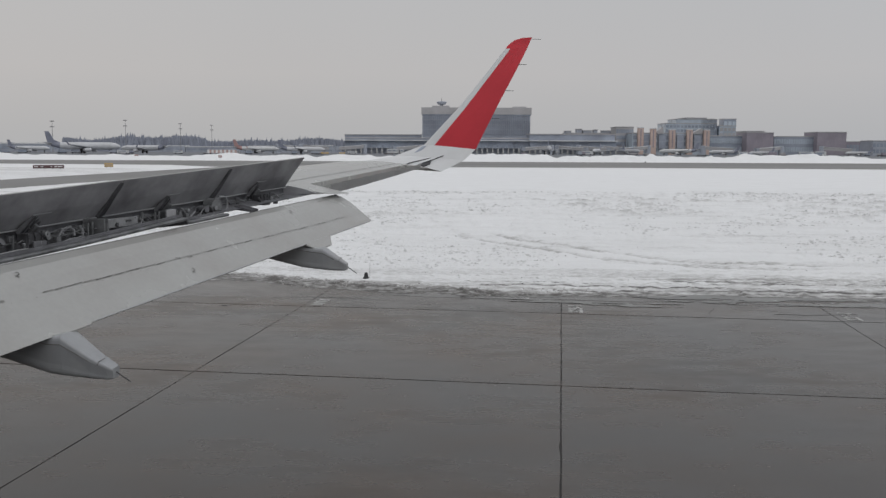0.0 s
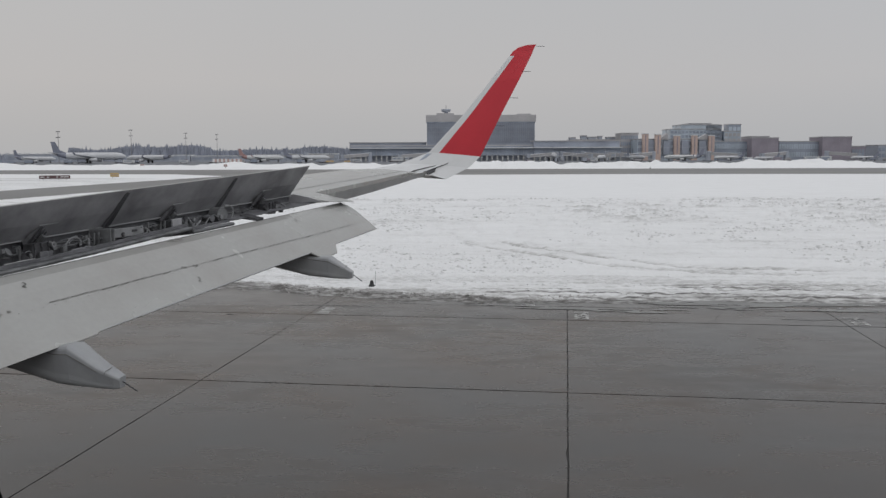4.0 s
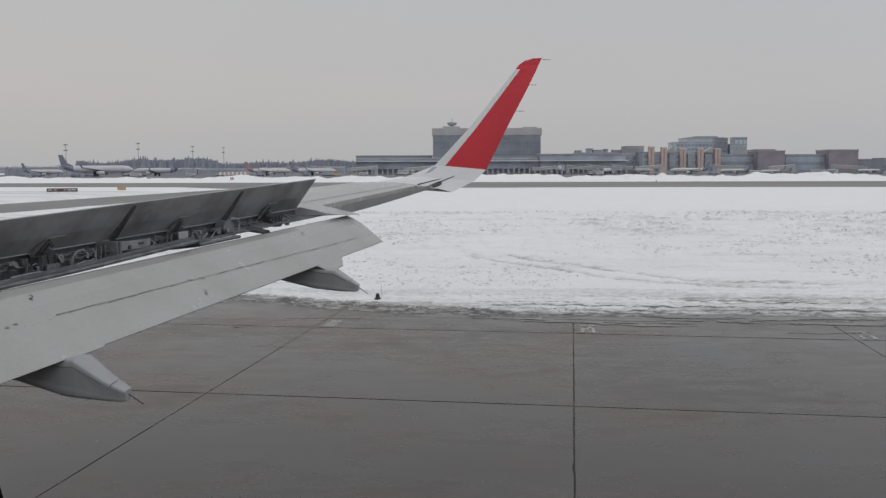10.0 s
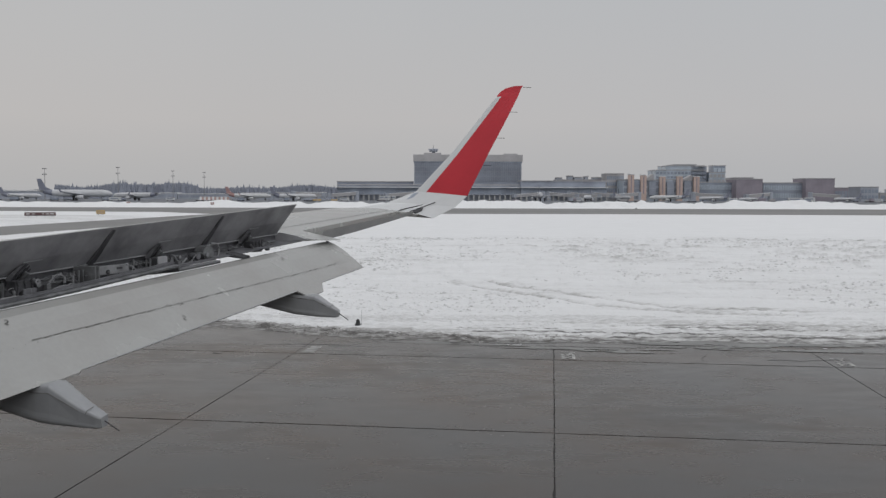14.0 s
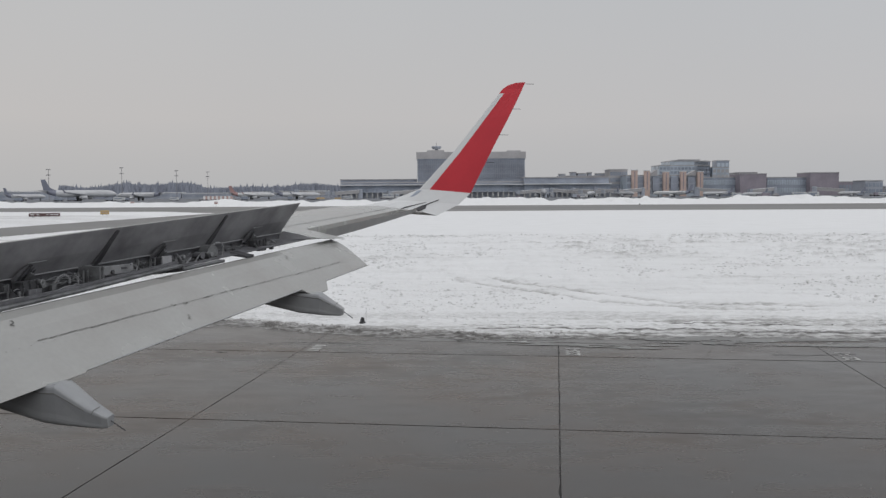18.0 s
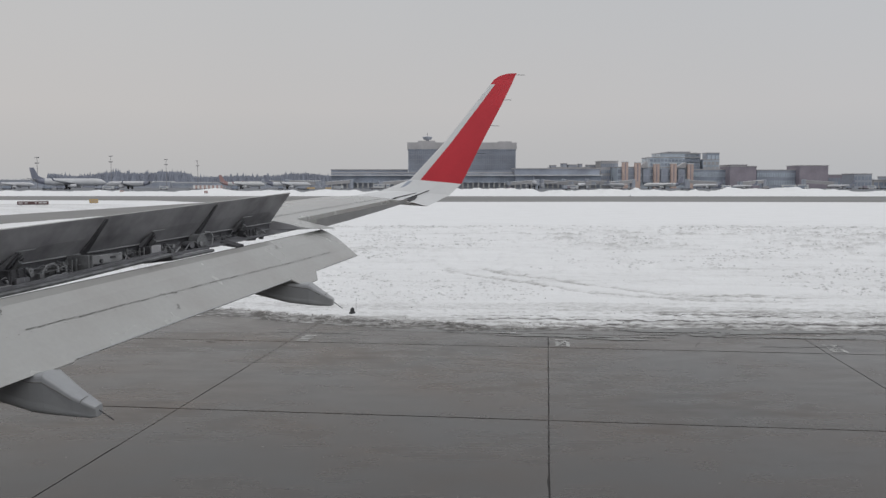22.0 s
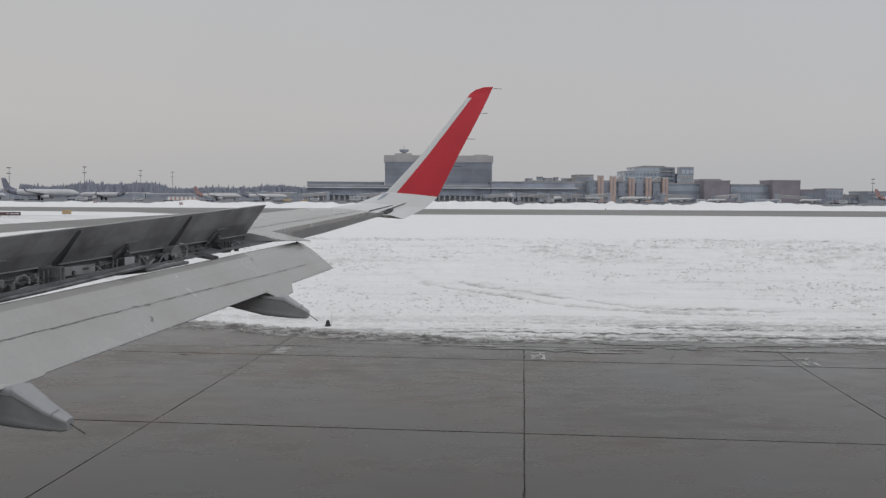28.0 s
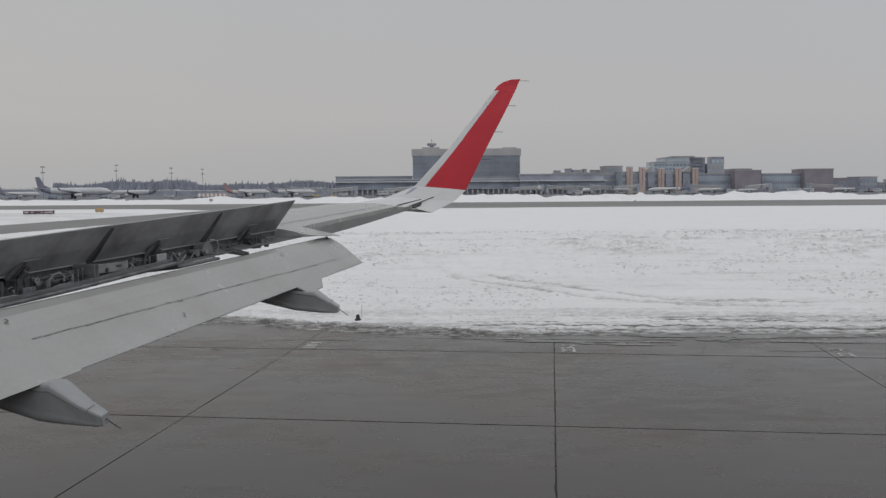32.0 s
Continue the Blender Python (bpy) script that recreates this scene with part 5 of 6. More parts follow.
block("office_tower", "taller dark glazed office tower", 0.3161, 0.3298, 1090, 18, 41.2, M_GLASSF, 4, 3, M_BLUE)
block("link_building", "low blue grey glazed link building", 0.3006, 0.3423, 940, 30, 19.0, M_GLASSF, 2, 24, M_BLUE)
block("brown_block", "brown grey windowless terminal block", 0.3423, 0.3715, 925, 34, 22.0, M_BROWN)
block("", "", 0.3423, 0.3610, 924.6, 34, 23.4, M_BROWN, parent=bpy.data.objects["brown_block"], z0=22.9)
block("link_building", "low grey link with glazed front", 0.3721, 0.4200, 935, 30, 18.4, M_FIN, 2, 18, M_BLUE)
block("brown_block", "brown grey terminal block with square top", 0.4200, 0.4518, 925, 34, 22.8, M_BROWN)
block("service_hall", "long low dull service hall", 0.4520, 0.4770, 960, 30, 13.6, M_BROWN, 1, 7)
block("service_hall", "small grey service hall", 0.4810, 0.5010, 900, 26, 14.0, M_BLDG, 2, 5)
block("service_hall", "low pale hall with dark doors", 0.5030, 0.5500, 930, 26, 8.0, M_BAND, 1, 8)
block("concourse", "long flat-roofed grey concourse building", 0.5300, 0.5700, 910, 40, 11.5, M_BLDG, 1, 26)
# buildings that come into view beyond: the domed terminal and the control tower
dm = thing("domed_terminal", "wide terminal with a shallow pale vaulted roof", "building", stand(0.67, 900, -8))
part("hall", box(bmesh.new(), -86, 205, 0, 70, 5.5, 13), M_GLASSF, dm, "glazed front of the hall")
part("ground_storey", box(bmesh.new(), -88, 207, 3, 68, 0, 5.5), M_BLDG, dm)
part("canopy", box(bmesh.new(), -90, 209, -4, 1.5, 13, 14.2), M_ROOFSNOW, dm, "snow-covered canopy")
part("vault", loft(bmesh.new(), [[(x, y, 13.5 + 12.5 * max(0.0, math.cos(x / 82 * math.pi / 2)) * math.cos((y - 35) / 52 * math.pi / 2)) for x in range(-80, 81, 10)] for y in (-6, 5, 22, 35, 48, 65, 76)], close=False, caps=False), M_ROOFSNOW, dm, "pale shallow vaulted roof")
for k in range(34):
    x = -84 + 8.6 * k
    part("mullion", box(bmesh.new(), x - 0.3, x + 0.3, -0.5, -0.02, 5.6, 12.9), M_FIN, dm)
    part("column", box(bmesh.new(), x - 0.6, x + 0.6, 0.2, 1.4, 0, 5.4), M_COL, dm)
for x, w, h in ((98, 22, 18.5), (135, 30, 17.0), (180, 26, 19.5)):
    part("roof_house", box(bmesh.new(), x - w / 2, x + w / 2, 14, 40, 13, h), M_BAND, dm)
tw = thing("control_tower", "grey control tower with flared glazed cab", "tower", stand(0.986, 860))
part("shaft", lathe(bmesh.new(), [(6, 0), (5, 9)], 12), M_BLDG, tw)
part("gallery", lathe(bmesh.new(), [(5.2, 9), (7.0, 11.5), (7.0, 12.0)], 12), M_BAND, tw)
part("cab", lathe(bmesh.new(), [(6.6, 12), (9.4, 18.5), (9.6, 19.0)], 12), M_GLASSF, tw, "outward-leaning glazed cab")
part("cab_roof", lathe(bmesh.new(), [(9.9, 19.0), (9.9, 20.0), (4.0, 20.6)], 12), M_BAND, tw)
for x in (-3, 2):
    part("antenna", tube(bmesh.new(), [(x, 0, 20.4), (x, 0, 25)], 0.15, 5), M_STEEL, tw)


# jet bridges
def jet_bridge(b, dist, turn):
    j = thing("jet_bridge", "boarding bridge with snow on its sloping roof", "jet bridge", stand(b, dist, turn), group="boarding bridges")
    part("tunnel", loft(bmesh.new(), [[(x, y, z + dz) for y, dz in ((-1.6, 0), (1.6, 0), (1.6, 2.8), (-1.6, 2.8))] for x, z in ((-13, 3.4), (13, 5.2))]), M_BAND, j)
    part("roof", loft(bmesh.new(), [[(x, y, z + dz) for y, dz in ((-1.8, 2.85), (1.8, 2.85), (1.8, 3.2), (-1.8, 3.2))] for x, z in ((-13.2, 3.4), (13.2, 5.2))]), M_ROOFSNOW, j)
    part("cab", box(bmesh.new(), -16.5, -13, -2.2, 2.2, 3.2, 6.8, 0.2), M_BLDG, j)
    part("rotunda", lathe(bmesh.new(), [(2.4, 0), (2.4, 8.6), (2.0, 9.0)], 10, (14.5, 0, 0)), M_BLDG, j)
    for x in (-9, -7):
        part("leg", box(bmesh.new(), x - 0.3, x + 0.3, -0.3, 0.3, 0, 4.0), M_STEEL, j)


for b, d, tn in ((-0.0915, 880, 30), (-0.029, 882, 25), (-0.155, 885, 200), (-0.130, 885, 205), (0.1126, 880, 15), (0.150, 884, 150), (0.174, 882, 160), (0.200, 884, 165), (0.220, 884, 20), (0.312, 890, 165), (0.367, 890, 20), (0.4425, 890, 165)):
    jet_bridge(b, d, tn)


# parked airliners
def airliner(b, dist, turn, length, body_mat, tail_mat, label):
    k = length / 40.0
    a = thing("parked_airliner", label, "airplane", stand(b, dist, turn), group="parked airliners")

    def ring(x, r, zc, n=12):
        return [(x * k, r * k * math.cos(q), (zc + r * math.sin(q)) * k) for q in (2 * math.pi * s / n for s in range(n))]
    prof = [(-20, 0.15, 3.7), (-19.2, 0.9, 3.8), (-17.5, 1.6, 4.0), (-15, 1.98, 4.1), (8, 1.98, 4.1), (13, 1.6, 4.45), (18, 0.8, 5.1), (20, 0.25, 5.5)]
    part("fuselage", loft(bmesh.new(), [ring(*p) for p in prof]), body_mat, a, smooth=True)
    fin = [(11.5, 5.6), (15.5, 7.4), (18.0, 12.0), (20.3, 12.0), (19.0, 5.9)]
    part("tail_fin", loft(bmesh.new(), [[(x * k, s * k, z * k) for x, z in fin] for s in (-0.18, 0.18)]), tail_mat, a, "coloured tail fin")
    part("tail_paint", loft(bmesh.new(), [ring(x, r + 0.03, z) for x, r, z in ((12.0, 1.66, 4.38), (13, 1.6, 4.45), (17, 1.0, 4.95))]), tail_mat, a, smooth=True)
    for sgn in (-1, 1):
        w = [(-4.5, 1.6, 3.3), (1.0, 1.6, 3.2), (3.4, 16.5, 4.6), (2.0, 16.5, 4.65)]
        part("wing", loft(bmesh.new(), [[(x * k, sgn * y * k, (z + d) * k) for x, y, z in w] for d in (0.0, 0.35)]), M_AWING, a)
        part("wing_snow", loft(bmesh.new(), [[(x * k, sgn * y * k, (z + d) * k) for x, y, z in w] for d in (0.36, 0.5)]), M_ROOFSNOW, a, "thin snow lying on the wing")
        wl_ = [(2.2, 16.4, 4.6), (3.4, 16.4, 4.6), (4.6, 17.1, 6.8), (4.0, 17.1, 6.8)]
        part("winglet", loft(bmesh.new(), [[(x * k, sgn * (y + d) * k, z * k) for x, y, z in wl_] for d in (0.0, 0.12)]), tail_mat, a)
        st = [(15.5, 0.5, 5.4), (18.2, 0.5, 5.4), (20.0, 6.0, 6.0), (18.8, 6.0, 6.0)]
        part("stabiliser", loft(bmesh.new(), [[(x * k, sgn * y * k, (z + d) * k) for x, y, z in st] for d in (0.0, 0.2)]), M_AWING, a)
        part("engine", loft(bmesh.new(), [[((x) * k, (sgn * 5.6 + r * math.cos(q)) * k, (2.0 + r * math.sin(q)) * k) for q in (2 * math.pi * s / 10 for s in range(10))] for x, r in ((-5.6, 0.95), (-5.0, 1.1), (-2.8, 1.05), (-1.5, 0.6))]), body_mat, a)
        part("main_gear", box(bmesh.new(), -0.3 * k, 0.9 * k, (sgn * 3 - 0.4) * k, (sgn * 3 + 0.4) * k, 0, 2.6 * k), M_BLACK, a)
    part("nose_gear", box(bmesh.new(), -15.2 * k, -14.4 * k, -0.3 * k, 0.3 * k, 0, 2.6 * k), M_BLACK, a)
    part("window_line", box(bmesh.new(), -15 * k, 11 * k, -2.0 * k, -1.86 * k, 4.5 * k, 4.75 * k), M_AWING, a)
    return a


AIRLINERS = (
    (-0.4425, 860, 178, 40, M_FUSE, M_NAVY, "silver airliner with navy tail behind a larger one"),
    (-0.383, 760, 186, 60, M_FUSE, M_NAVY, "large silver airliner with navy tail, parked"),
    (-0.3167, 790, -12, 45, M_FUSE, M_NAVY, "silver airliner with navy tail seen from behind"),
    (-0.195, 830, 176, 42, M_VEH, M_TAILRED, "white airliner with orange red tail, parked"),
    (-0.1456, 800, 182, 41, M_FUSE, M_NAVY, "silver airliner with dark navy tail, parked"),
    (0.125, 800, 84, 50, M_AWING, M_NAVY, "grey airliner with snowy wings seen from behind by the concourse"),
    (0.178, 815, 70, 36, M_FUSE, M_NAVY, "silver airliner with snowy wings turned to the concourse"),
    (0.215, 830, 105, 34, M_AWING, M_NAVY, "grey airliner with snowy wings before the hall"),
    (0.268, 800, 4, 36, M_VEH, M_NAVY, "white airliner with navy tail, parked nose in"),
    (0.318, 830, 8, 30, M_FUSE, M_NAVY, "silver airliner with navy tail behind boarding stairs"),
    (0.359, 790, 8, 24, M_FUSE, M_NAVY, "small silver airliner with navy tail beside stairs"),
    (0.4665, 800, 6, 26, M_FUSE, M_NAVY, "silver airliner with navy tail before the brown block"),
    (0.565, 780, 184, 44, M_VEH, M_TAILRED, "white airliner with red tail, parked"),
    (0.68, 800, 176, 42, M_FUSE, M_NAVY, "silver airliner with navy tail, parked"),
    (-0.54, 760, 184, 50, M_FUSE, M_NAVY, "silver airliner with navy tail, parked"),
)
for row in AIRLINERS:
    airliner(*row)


# apron vehicles
def van(b, dist, turn, length, height, label):
    v = thing("apron_vehicle", label, "vehicle", stand(b, dist, turn), group="apron vehicles")
    part("body", box(bmesh.new(), -length / 2, length / 2, -1.2, 1.2, 0.5, height, 0.25), M_VEH, v)
    part("windscreen", box(bmesh.new(), -length / 2 - 0.03, -length / 2 + 0.1, -1.0, 1.0, height * 0.5, height * 0.85), M_GLASSF, v)
    part("side_glass", box(bmesh.new(), -length * 0.4, length * 0.3, -1.25, -1.19, height * 0.55, height * 0.82), M_GLASSF, v)
    for x in (-length * 0.32, length * 0.32):
        for y in (-1.1, 1.1):
            part("wheel", tube(bmesh.new(), [(x, y - 0.15, 0.45), (x, y + 0.15, 0.45)], 0.45, 10), M_BLACK, v)


for b, d, tn, ln, hg, lb in ((0.408, 760, 10, 14, 3.6, "white apron bus on the far apron"), (0.424, 770, -5, 9, 3.9, "white catering truck on the far apron"), (0.338, 740, 20, 9, 3.4, "white boarding stairs truck"), (0.166, 790, 0, 12, 3.2, "white apron bus near the concourse"), (-0.049, 860, 5, 5, 4.5, "white catering truck by the columns"), (-0.0445, 862, 5, 5, 4.5, "white catering truck by the columns"), (-0.34, 740, 4, 9, 3.0, "white van beside the airliners"), (-0.28, 745, 8, 7, 2.6, "white van beside the airliners"), (0.50, 760, 4, 9, 3, "white van before the service hall"), (-0.09, 790, 3, 8, 2.8, "white van before the concourse")):
    van(b, d, tn, ln, hg, lb)


def cart(b, dist, turn, ln, hg, material):
    c = thing("service_cart", "low dark ground service cart on the far apron", "cart", stand(b, dist, turn), group="service carts")
    part("deck", box(bmesh.new(), -ln / 2, ln / 2, -1.1, 1.1, 0.5, 0.9), M_BLACK, c)
    part("load", box(bmesh.new(), -ln * 0.42, ln * 0.42, -0.95, 0.95, 0.9, hg, 0.12), material, c)
    for x in (-ln * 0.35, ln * 0.35):
        part("wheel", tube(bmesh.new(), [(x, -1.0, 0.35), (x, 1.0, 0.35)], 0.35, 8), M_BLACK, c)


rnd = random.Random(14)
for k in range(46):
    cart(rnd.uniform(-0.5, 0.52), rnd.uniform(700, 770), rnd.uniform(-25, 25), rnd.uniform(3, 8), rnd.uniform(1.6, 3.4), rnd.choice((M_BROWN, M_FIN, M_BLDG, M_GLASSF, M_BAND)))


for b in (-0.0420, -0.0360):
    van(b, 872, 8, 3.6, 4.4, "white high-sided service van under the concourse")

# light masts
def light_mast(b, dist, height):
    m = thing("light_mast", "tall thin floodlight mast with two lamp crowns", "light mast", stand(b, dist), group="floodlight masts")
    part("pole", loft(bmesh.new(), [[(r * math.cos(q), r * math.sin(q), z) for q in (2 * math.pi * s / 8 for s in range(8))] for z, r in ((0, 0.36), (height, 0.16))]), M_STEEL, m)
    for z in (height - 0.4, height * 0.815):
        part("crown", box(bmesh.new(), -1.8, 1.8, -0.3, 0.3, z, z + 0.3), M_STEEL, m)
        for x in (-1.5, -0.5, 0.5, 1.5):
            part("lamp", box(bmesh.new(), x - 0.3, x + 0.3, -0.6, -0.1, z - 0.6, z + 0.1, 0.08), M_STEEL, m)


for b, d, h in ((-0.416, 800, 28), (-0.3366, 880, 31.5), (-0.277, 980, 31), (-0.243, 1080, 32), (0.535, 900, 25), (0.645, 800, 31), (0.72, 800, 32), (0.81, 820, 31), (1.03, 840, 26)):
    light_mast(b, d, h)

# woods: ragged conifers in a far belt
rnd = random.Random(5)
vs, fs = [], []


def conifer(p, h):
    tiers = 4
    n = 6
    r0 = h * rnd.uniform(0.2, 0.36)
    for q in range(tiers):
        z0, z1 = h * 0.235 * q, h * (0.86 + 0.045 * q)
        r = r0 * (1 - 0.25 * q)
        b = len(vs)
        for s in range(n):
            a = 2 * math.pi * s / n + q
            rr = r * rnd.uniform(0.75, 1.15)
            vs.append((p.x + rr * math.cos(a), p.y + rr * math.sin(a), p.z + z0 + rnd.uniform(-0.05, 0.05) * h))
        vs.append((p.x + rnd.uniform(-0.2, 0.2), p.y, p.z + z1))
        vs.append((p.x, p.y, p.z + z0 - 0.03 * h))
        for s in range(n):
            fs.append((b + s, b + (s + 1) % n, b + n))
            fs.append((b + (s + 1) % n, b + s, b + n + 1))
    b = len(vs)
    for s in range(3):
        a = 2 * math.pi * s / 3
        vs.append((p.x + 0.25 * math.cos(a), p.y + 0.25 * math.sin(a), p.z))
    vs.append((p.x, p.y, p.z + h * 0.5))
    for s in range(3):
        fs.append((b + s, b + (s + 1) % 3, b + 3))


for k in range(5200):
    b = rnd.uniform(-0.405, -0.05)
    d = rnd.uniform(1180, 1330)
    base = 16.5 + 1.6 * math.sin(b * 37) + 1.2 * math.sin(b * 91 + 1)
    conifer(spot(b, d, -0.3), base * rnd.uniform(0.78, 1.05) * (1.2 if rnd.random() < 0.03 else 1) * (1.15 if b < -0.25 else 1.0))
for k in range(1300):
    b = rnd.uniform(-0.75, -0.39)
    conifer(spot(b, rnd.uniform(1900, 2100), -0.3), rnd.uniform(9, 17))
for k in range(14):
    conifer(spot(rnd.uniform(-0.484, -0.4755), rnd.uniform(695, 705), -0.3), rnd.uniform(6, 9))
for k in range(500):
    conifer(spot(rnd.uniform(0.45, 1.2), rnd.uniform(1500, 1650), -0.3), rnd.uniform(10, 17))
for k in range(2200):
    a, d = radians(rnd.uniform(48, 76)), rnd.uniform(880, 1030)
    conifer(Vector((d * math.sin(a), d * math.cos(a), -0.3)), rnd.uniform(11, 18) * (1.15 if rnd.random() < 0.05 else 1.0))
me = bpy.data.meshes.new("woods")
me.from_pydata(vs, [], fs)
tagged(part("woods", me, M_TREE), "belt of bare and conifer trees on the skyline, paled for haze", "woods", kind="stuff")
# low hangars and dull clutter before the woods
for b, w, h in ((-0.30, 60, 7), (-0.24, 70, 6), (-0.18, 50, 7), (-0.44, 80, 9), (-0.13, 40, 8)):
    block("hangar", "low grey hangar before the woods", b - w / 2200, b + w / 2200, 1100, 20, h, M_BLDG, 1, 5, M_FIN, M_ROOFSNOW)


# signs and markers
def board_sign(name, p, turn, w, h, material, label, bars, posts=2):
    sg = thing(name, label, "sign", pose(p[0], p[1], p[2], 0, 0, turn))
    part("board", box(bmesh.new(), -w / 2, w / 2, -0.12, 0.12, 0.25, 0.25 + h, 0.03), material, sg)
    part("frame", box(bmesh.new(), -w / 2 - 0.05, w / 2 + 0.05, -0.09, 0.14, 0.2, 0.25), M_BLACK, sg)
    for x, bw, mt in bars:
        part("lettering_bar", box(bmesh.new(), x - bw / 2, x + bw / 2, -0.135, -0.121, 0.25 + h * 0.36, 0.25 + h * 0.64), mt, sg)
    for k in range(posts):
        x = -w / 2 + w * (k + 0.5) / posts
        part("post", box(bmesh.new(), x - 0.05, x + 0.05, -0.05, 0.05, -0.35, 0.22), M_STEEL, sg)


board_sign("taxiway_sign", (-89.2, 171.6, 0.15), 27, 5.6, 0.62, M_SIGNDARK, "long low dark red taxiway sign with pale lettering", [(-2.2, 0.7, M_SIGNW), (-1.2, 0.5, M_SIGNW), (0.5, 0.3, M_SIGNW), (1.3, 0.6, M_SIGNW), (2.1, 0.8, M_SIGNW)], 4)
board_sign("taxiway_sign", (-84.5, 188.0, 0.15), 24, 1.75, 0.8, M_YELLOW, "small faded yellow taxiway sign", [(-0.45, 0.22, M_BROWN), (0.0, 0.2, M_BROWN), (0.45, 0.2, M_BROWN)], 2)
board_sign("marker_board", (-151.0, 362.0, 0.6), 20, 1.5, 0.9, M_SIGNRED, "small dark marker board in the snow bank", [(0.0, 0.4, M_SIGNW)], 1)
board_sign("marker_board", (-113.0, 352.0, 0.5), 16, 1.4, 0.9, M_SIGNRED, "small dark marker board before the snow bank", [(0.0, 0.4, M_SIGNW)], 1)
board_sign("taxiway_sign", (-81.0, 400.0, 1.9), 10, 3.4, 0.7, M_YELLOW, "faded yellow taxiway sign on the snow bank", [(0.0, 1.4, M_BROWN)], 2)
board_sign("taxiway_sign", (-73.4, 401.0, 1.9), 10, 2.6, 0.6, M_YELLOW, "low dull yellow sign on the snow bank", [(0.0, 1.0, M_BROWN)], 2)
# a squat sign box on one leg in the snow
bx = thing("marker_sign", "squat dark taxiway sign box on a short leg in the snow", "sign", pose(28.0, 37.0, float(snow_height(np.array([28.0]), np.array([37.0]))[0]) - 0.03, 0, 0, 62))
part("housing", box(bmesh.new(), -0.42, 0.42, -0.15, 0.15, 0.14, 0.72, 0.03), M_STEEL, bx, "weathered grey metal housing")
part("face", box(bmesh.new(), 0.424, 0.436, -0.13, 0.13, 0.17, 0.69), M_BLACK, bx, "dark sign face")
part("number_plate", box(bmesh.new(), 0.437, 0.441, -0.08, 0.08, 0.5, 0.62), M_STEEL, bx)
part("leg", lathe(bmesh.new(), [(0.09, -0.1), (0.06, 0.02), (0.06, 0.15)], 10), M_BLACK, bx)


# a row of five sign panels at the mouth of the crossing taxiway
def panel_sign(m):
    sg = thing("panel_sign", "row of five dark taxiway sign panels on short posts", "sign", m)
    for k in range(5):
        pn = part("panel", box(bmesh.new(), -1.75 + 0.7 * k, -1.09 + 0.7 * k, -0.14, 0.14, 0.38, 1.25, 0.03), M_BLACK, sg)
        part("panel_rim", box(bmesh.new(), -1.73 + 0.7 * k, -1.11 + 0.7 * k, -0.155, 0.155, 1.25, 1.28), M_STEEL, pn)
        part("panel_back", box(bmesh.new(), -1.68 + 0.7 * k, -1.16 + 0.7 * k, 0.142, 0.15, 0.45, 1.18), M_STEEL, pn)
        part("post", box(bmesh.new(), -1.46 + 0.7 * k, -1.38 + 0.7 * k, -0.05, 0.05, -0.2, 0.38), M_STEEL, sg)


panel_sign(pose(-50.0, 58.0, 0.05, 0, 0, 55))
# yellow edge lines along the crossing taxiway
for x in (-58.4, -57.8):
    ln = thing("edge_line", "worn yellow painted taxiway edge line", "road marking", pose(x, 36.0, -0.276, 0, 0, -1.6), group="yellow edge lines")
    part("paint", box(bmesh.new(), -0.1, 0.1, 0, 48, 0, 0.004), M_YELLOW, ln)
# red and white hatched barrier
ba = thing("hatched_barrier", "red and white hatched barrier boards on frames", "barrier", pose(-130.0, 408.0, 1.7, 0, 0, 18))
for k in range(14):
    part("board", box(bmesh.new(), -6.5 + 0.93 * k, -5.62 + 0.93 * k, -0.1, 0.1, 0.5, 2.0), (M_SIGNW, M_SIGNRED)[k % 2], ba)
for k in range(5):
    part("leg", box(bmesh.new(), -6.2 + 3.05 * k, -6.0 + 3.05 * k, -0.1, 0.1, -2.1, 0.5), M_STEEL, ba)


# edge lights on stakes in the snow
def edge_light(x, y, size=1.0, z=None):
    z = z if z is not None else max(0.0, float(snow_height(np.array([x]), np.array([y]))[0])) - 0.02
    e = thing("edge_light", "dark taxiway edge light with a thin flag rod", "edge light", pose(x, y, z), group="edge lights")
    part("base", lathe(bmesh.new(), [(0.17 * size, 0), (0.15 * size, 0.04 * size), (0.09 * size, 0.12 * size)], 10), M_BLACK, e)
    part("lamp", lathe(bmesh.new(), [(0.09 * size, 0.12 * size), (0.085 * size, 0.2 * size), (0.055 * size, 0.27 * size), (0.0, 0.29 * size)], 10), M_BLACK, e)
    part("flag_rod", tube(bmesh.new(), [(0.12, 0, 0), (0.13, 0.01, 0.55)], 0.006, 5), M_STEEL, e)


edge_light(-4.73, 30.1, 0.8)
edge_light(-35.0, 32.3, 0.8)
edge_light(25.5, 30.2, 0.8)
edge_light(-52.0, 52.0, 1.0)
edge_light(50.5, 341.0, 1.8, -0.31)

# =====================================================================
# Apron slabs, last
# =====================================================================
GRID = pose(1.04, 16.75, 0.0, 0, 0, -4.0)
apron = thing("apron", "damp grey concrete apron of large square slabs", "pavement", GRID, kind="structure")
bm = bmesh.new()
bm.faces.new([bm.verts.new(p) for p in ((-90, -46, -0.012), (92, -46, -0.012), (92, 15.6, -0.012), (-90, 15.6, -0.012))])
part("joint_bed", bm, M_JOINT, apron, "black bitumen in the joints")
SX, SY, GX, GY = 7.22, 7.62, 0.009, 0.022
SKEW = -0.012
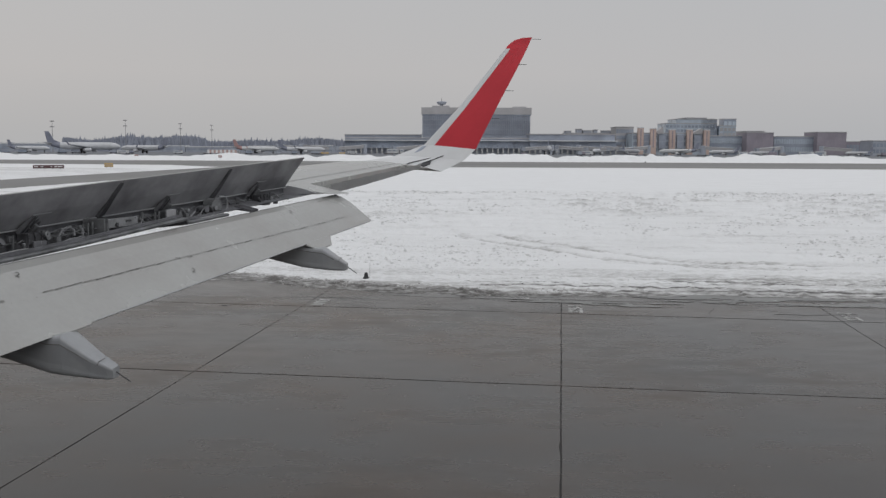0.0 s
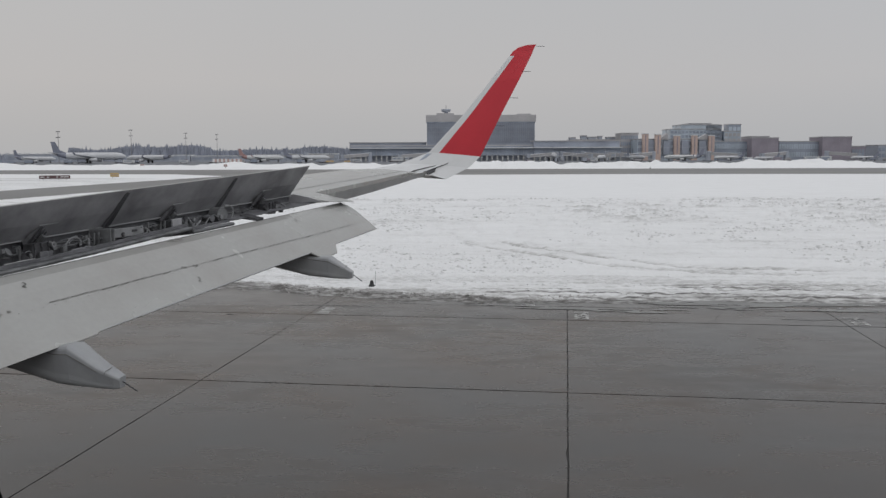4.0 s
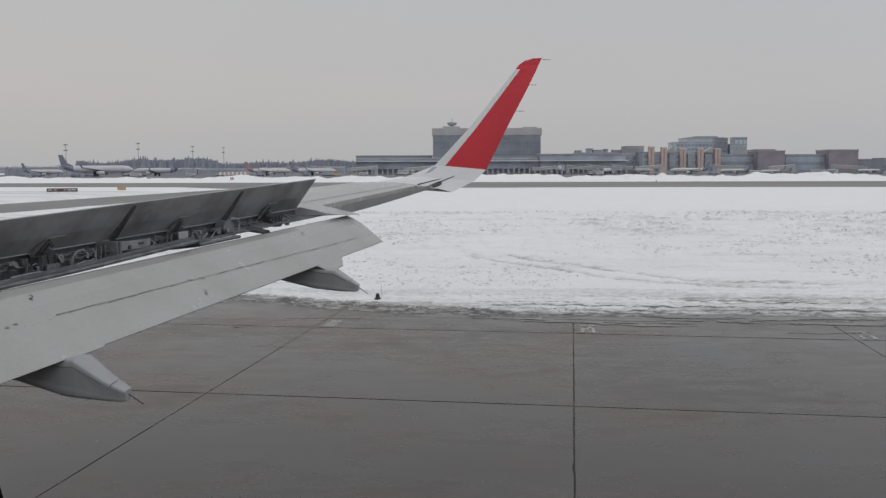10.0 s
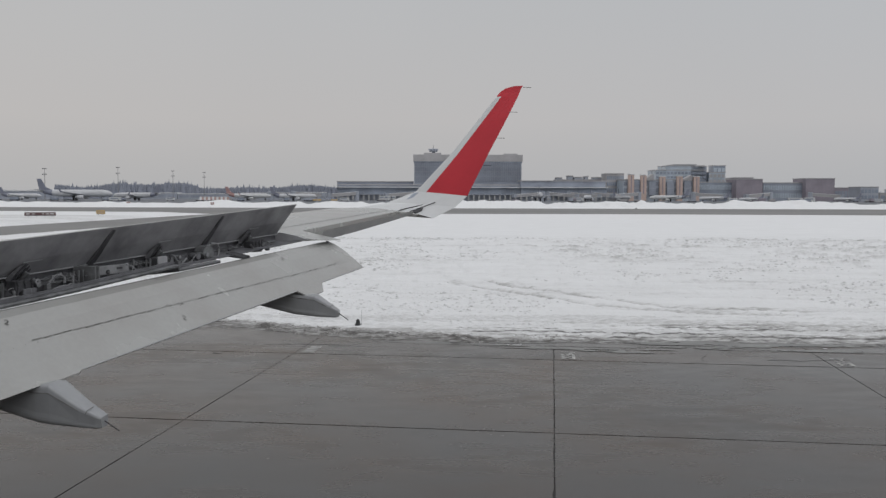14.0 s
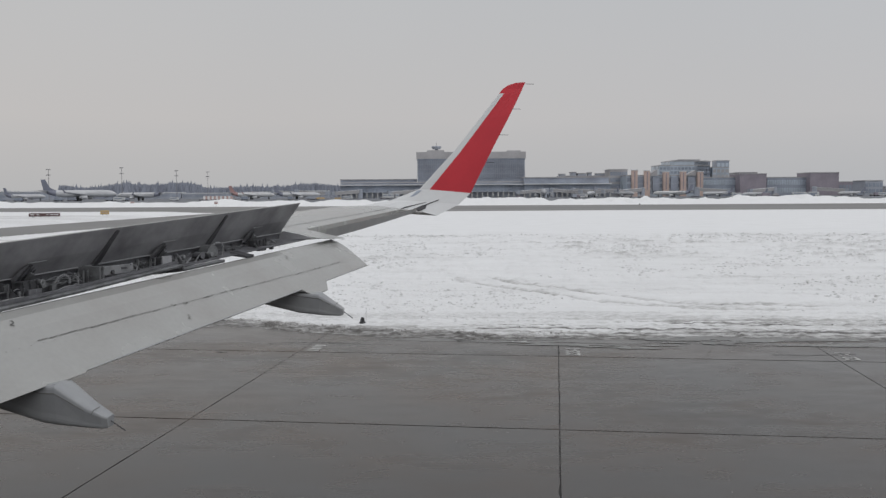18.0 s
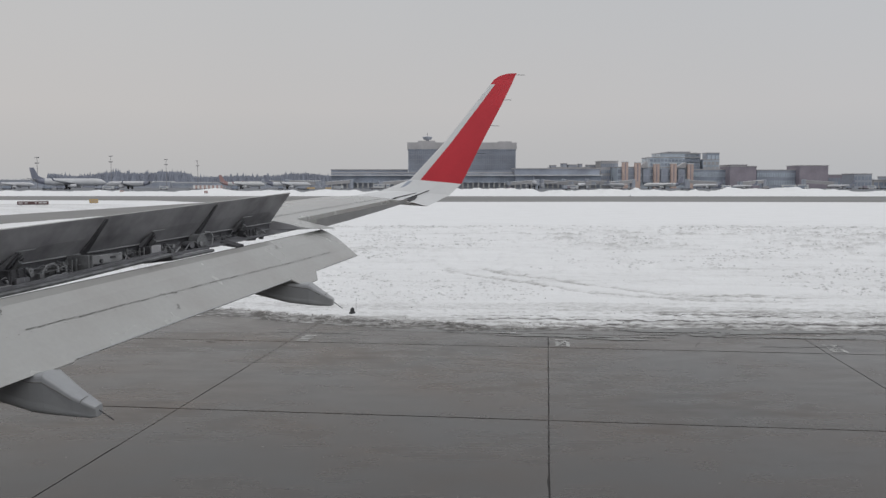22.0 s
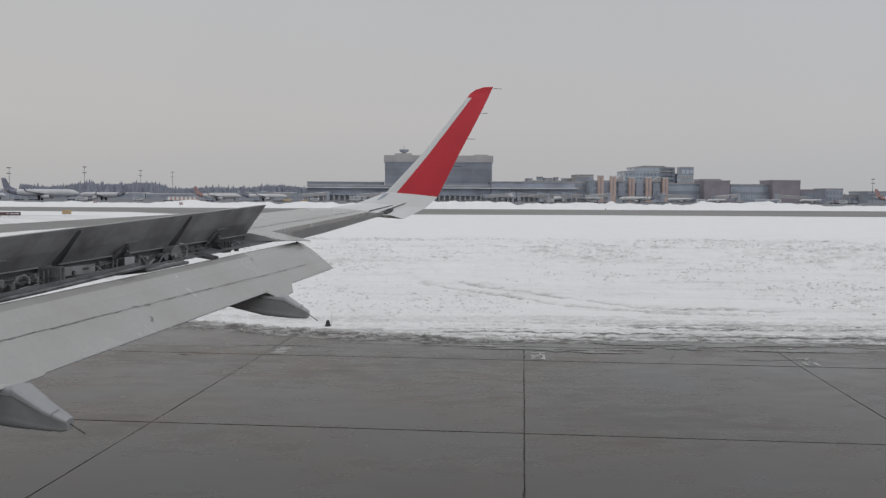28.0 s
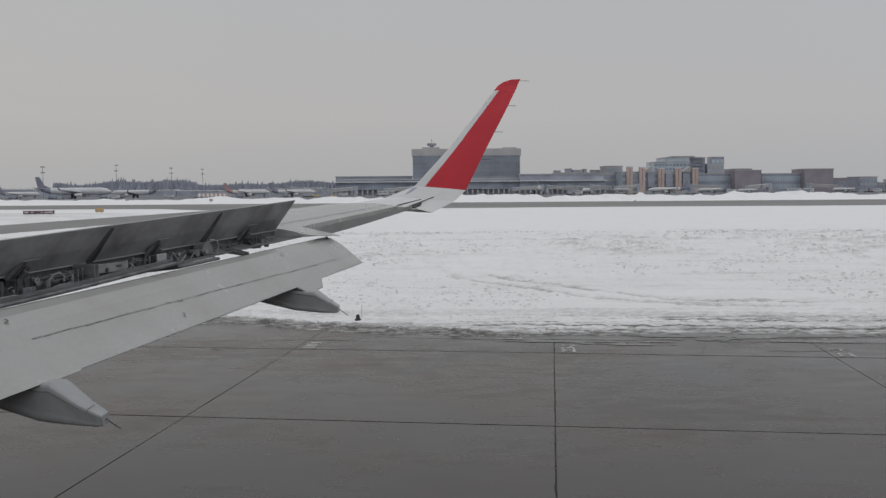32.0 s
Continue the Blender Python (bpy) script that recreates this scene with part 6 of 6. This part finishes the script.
# the taxiway goes on ahead and behind
for x0, x1 in ((69.0, 640.0), (-420.0, -66.0)):
    bm = bmesh.new()
    bm.faces.new([bm.verts.new(p) for p in ((x0, -46, -0.008), (x1, -46, -0.008), (x1, 11.5, -0.008), (x0, 11.5, -0.008))])
    part("taxiway_strip", bm, M_CONC, apron, "far run of the same damp concrete")
rnd = random.Random(8)


def slab_mesh():
    """One slab with slightly broken edges."""
    ring = []
    n = 26
    for (xa, ya), (xb, yb), (ox, oy) in (((GX, GY), (SX - GX, GY), (0, 1)), ((SX - GX, GY), (SX - GX, SY - GY), (-1, 0)), ((SX - GX, SY - GY), (GX, SY - GY), (0, -1)), ((GX, SY - GY), (GX, GY), (1, 0))):
        walk_off = 0.0
        for k in range(n):
            walk_off = 0.7 * walk_off + rnd.uniform(-0.006, 0.006)
            o = abs(walk_off) + (0.02 if rnd.random() < 0.02 else 0) if 0 < k else 0.0
            ring.append((xa + (xb - xa) * k / n + ox * o, ya + (yb - ya) * k / n + oy * o))
    m = bmesh.new()
    top = [m.verts.new((x + SKEW * y, y, 0.0)) for x, y in ring]
    low = [m.verts.new((x + SKEW * y, y, -0.12)) for x, y in ring]
    m.faces.new(top)
    for k in range(len(ring)):
        q = (k + 1) % len(ring)
        m.faces.new((top[q], top[k], low[k], low[q]))
    finish(m)
    me = bpy.data.meshes.new("slab")
    m.to_mesh(me)
    m.free()
    me.materials.append(M_CONC)
    return me


SLABS = [slab_mesh() for k in range(6)]
for i in range(-9, 10):
    for j in range(-5, 2):
        o = new("slab", rnd.choice(SLABS))
        o.parent = apron
        o.location = (i * SX + SKEW * j * SY, j * SY, rnd.uniform(-0.003, 0.0))
# painted corner marks
for i in range(-5, 8):
    mk = thing("slab_marking", "worn white painted slab number at a slab corner", "road marking", GRID @ pose(i * SX + 0.05, SY + 0.16, 0.004), group="slab markings")
    if i in (0, 1):
        cu = bpy.data.curves.new("slab_number", "FONT")
        cu.body, cu.size = ("225-1", "226-1")[i], 0.52
        cu.offset = 0.018
        tmp = bpy.data.objects.new("slab_number", cu)
        scene.collection.objects.link(tmp)
        me = bpy.data.meshes.new_from_object(tmp.evaluated_get(bpy.context.evaluated_depsgraph_get()))
        bpy.data.objects.remove(tmp)
        me.transform(Matrix.Translation((0.42, 0, 0.002)) @ Matrix.Rotation(radians(90), 4, "Z"))
        part("painted_number", me, M_PAINT, mk)
    else:
        for k in range(4):
            part("paint_bar", box(bmesh.new(), 0.02 + rnd.uniform(0, 0.05), 0.4 - rnd.uniform(0, 0.06), 0.27 * k, 0.27 * k + 0.17, 0.0, 0.003), M_PAINT, mk)

# cracks across a few slabs, and the half joints of the edge strip
for x, y, dx, dy, n in ((-9.6, 7.3, 0.4, -0.02, 6), (-3.55, 8.0, 0.25, 1.5, 10), (3.9, 8.1, 0.15, 1.2, 9), (-8.6, 8.9, 3.2, 0.3, 14), (5.6, 8.4, 2.6, 0.25, 14), (9.6, -4.0, 0.5, 1.6, 12)):
    bm = bmesh.new()
    px, py, pts = x, y, []
    for k in range(n):
        pts.append((px, py, 0.0025))
        px += dx / n + rnd.uniform(-0.05, 0.05)
        py += dy / n + rnd.uniform(-0.07, 0.07)
    vl = [[bm.verts.new(p) for p in (q, (q[0] + 0.004, q[1] + rnd.uniform(0.02, 0.06) * (1.5 if n < 8 else 1.0), q[2]))] for q in pts]
    for a, c in zip(vl, vl[1:]):
        bm.faces.new((a[0], c[0], c[1], a[1]))
    part("crack", bm, M_JOINT, apron, "thin dark crack in the concrete")
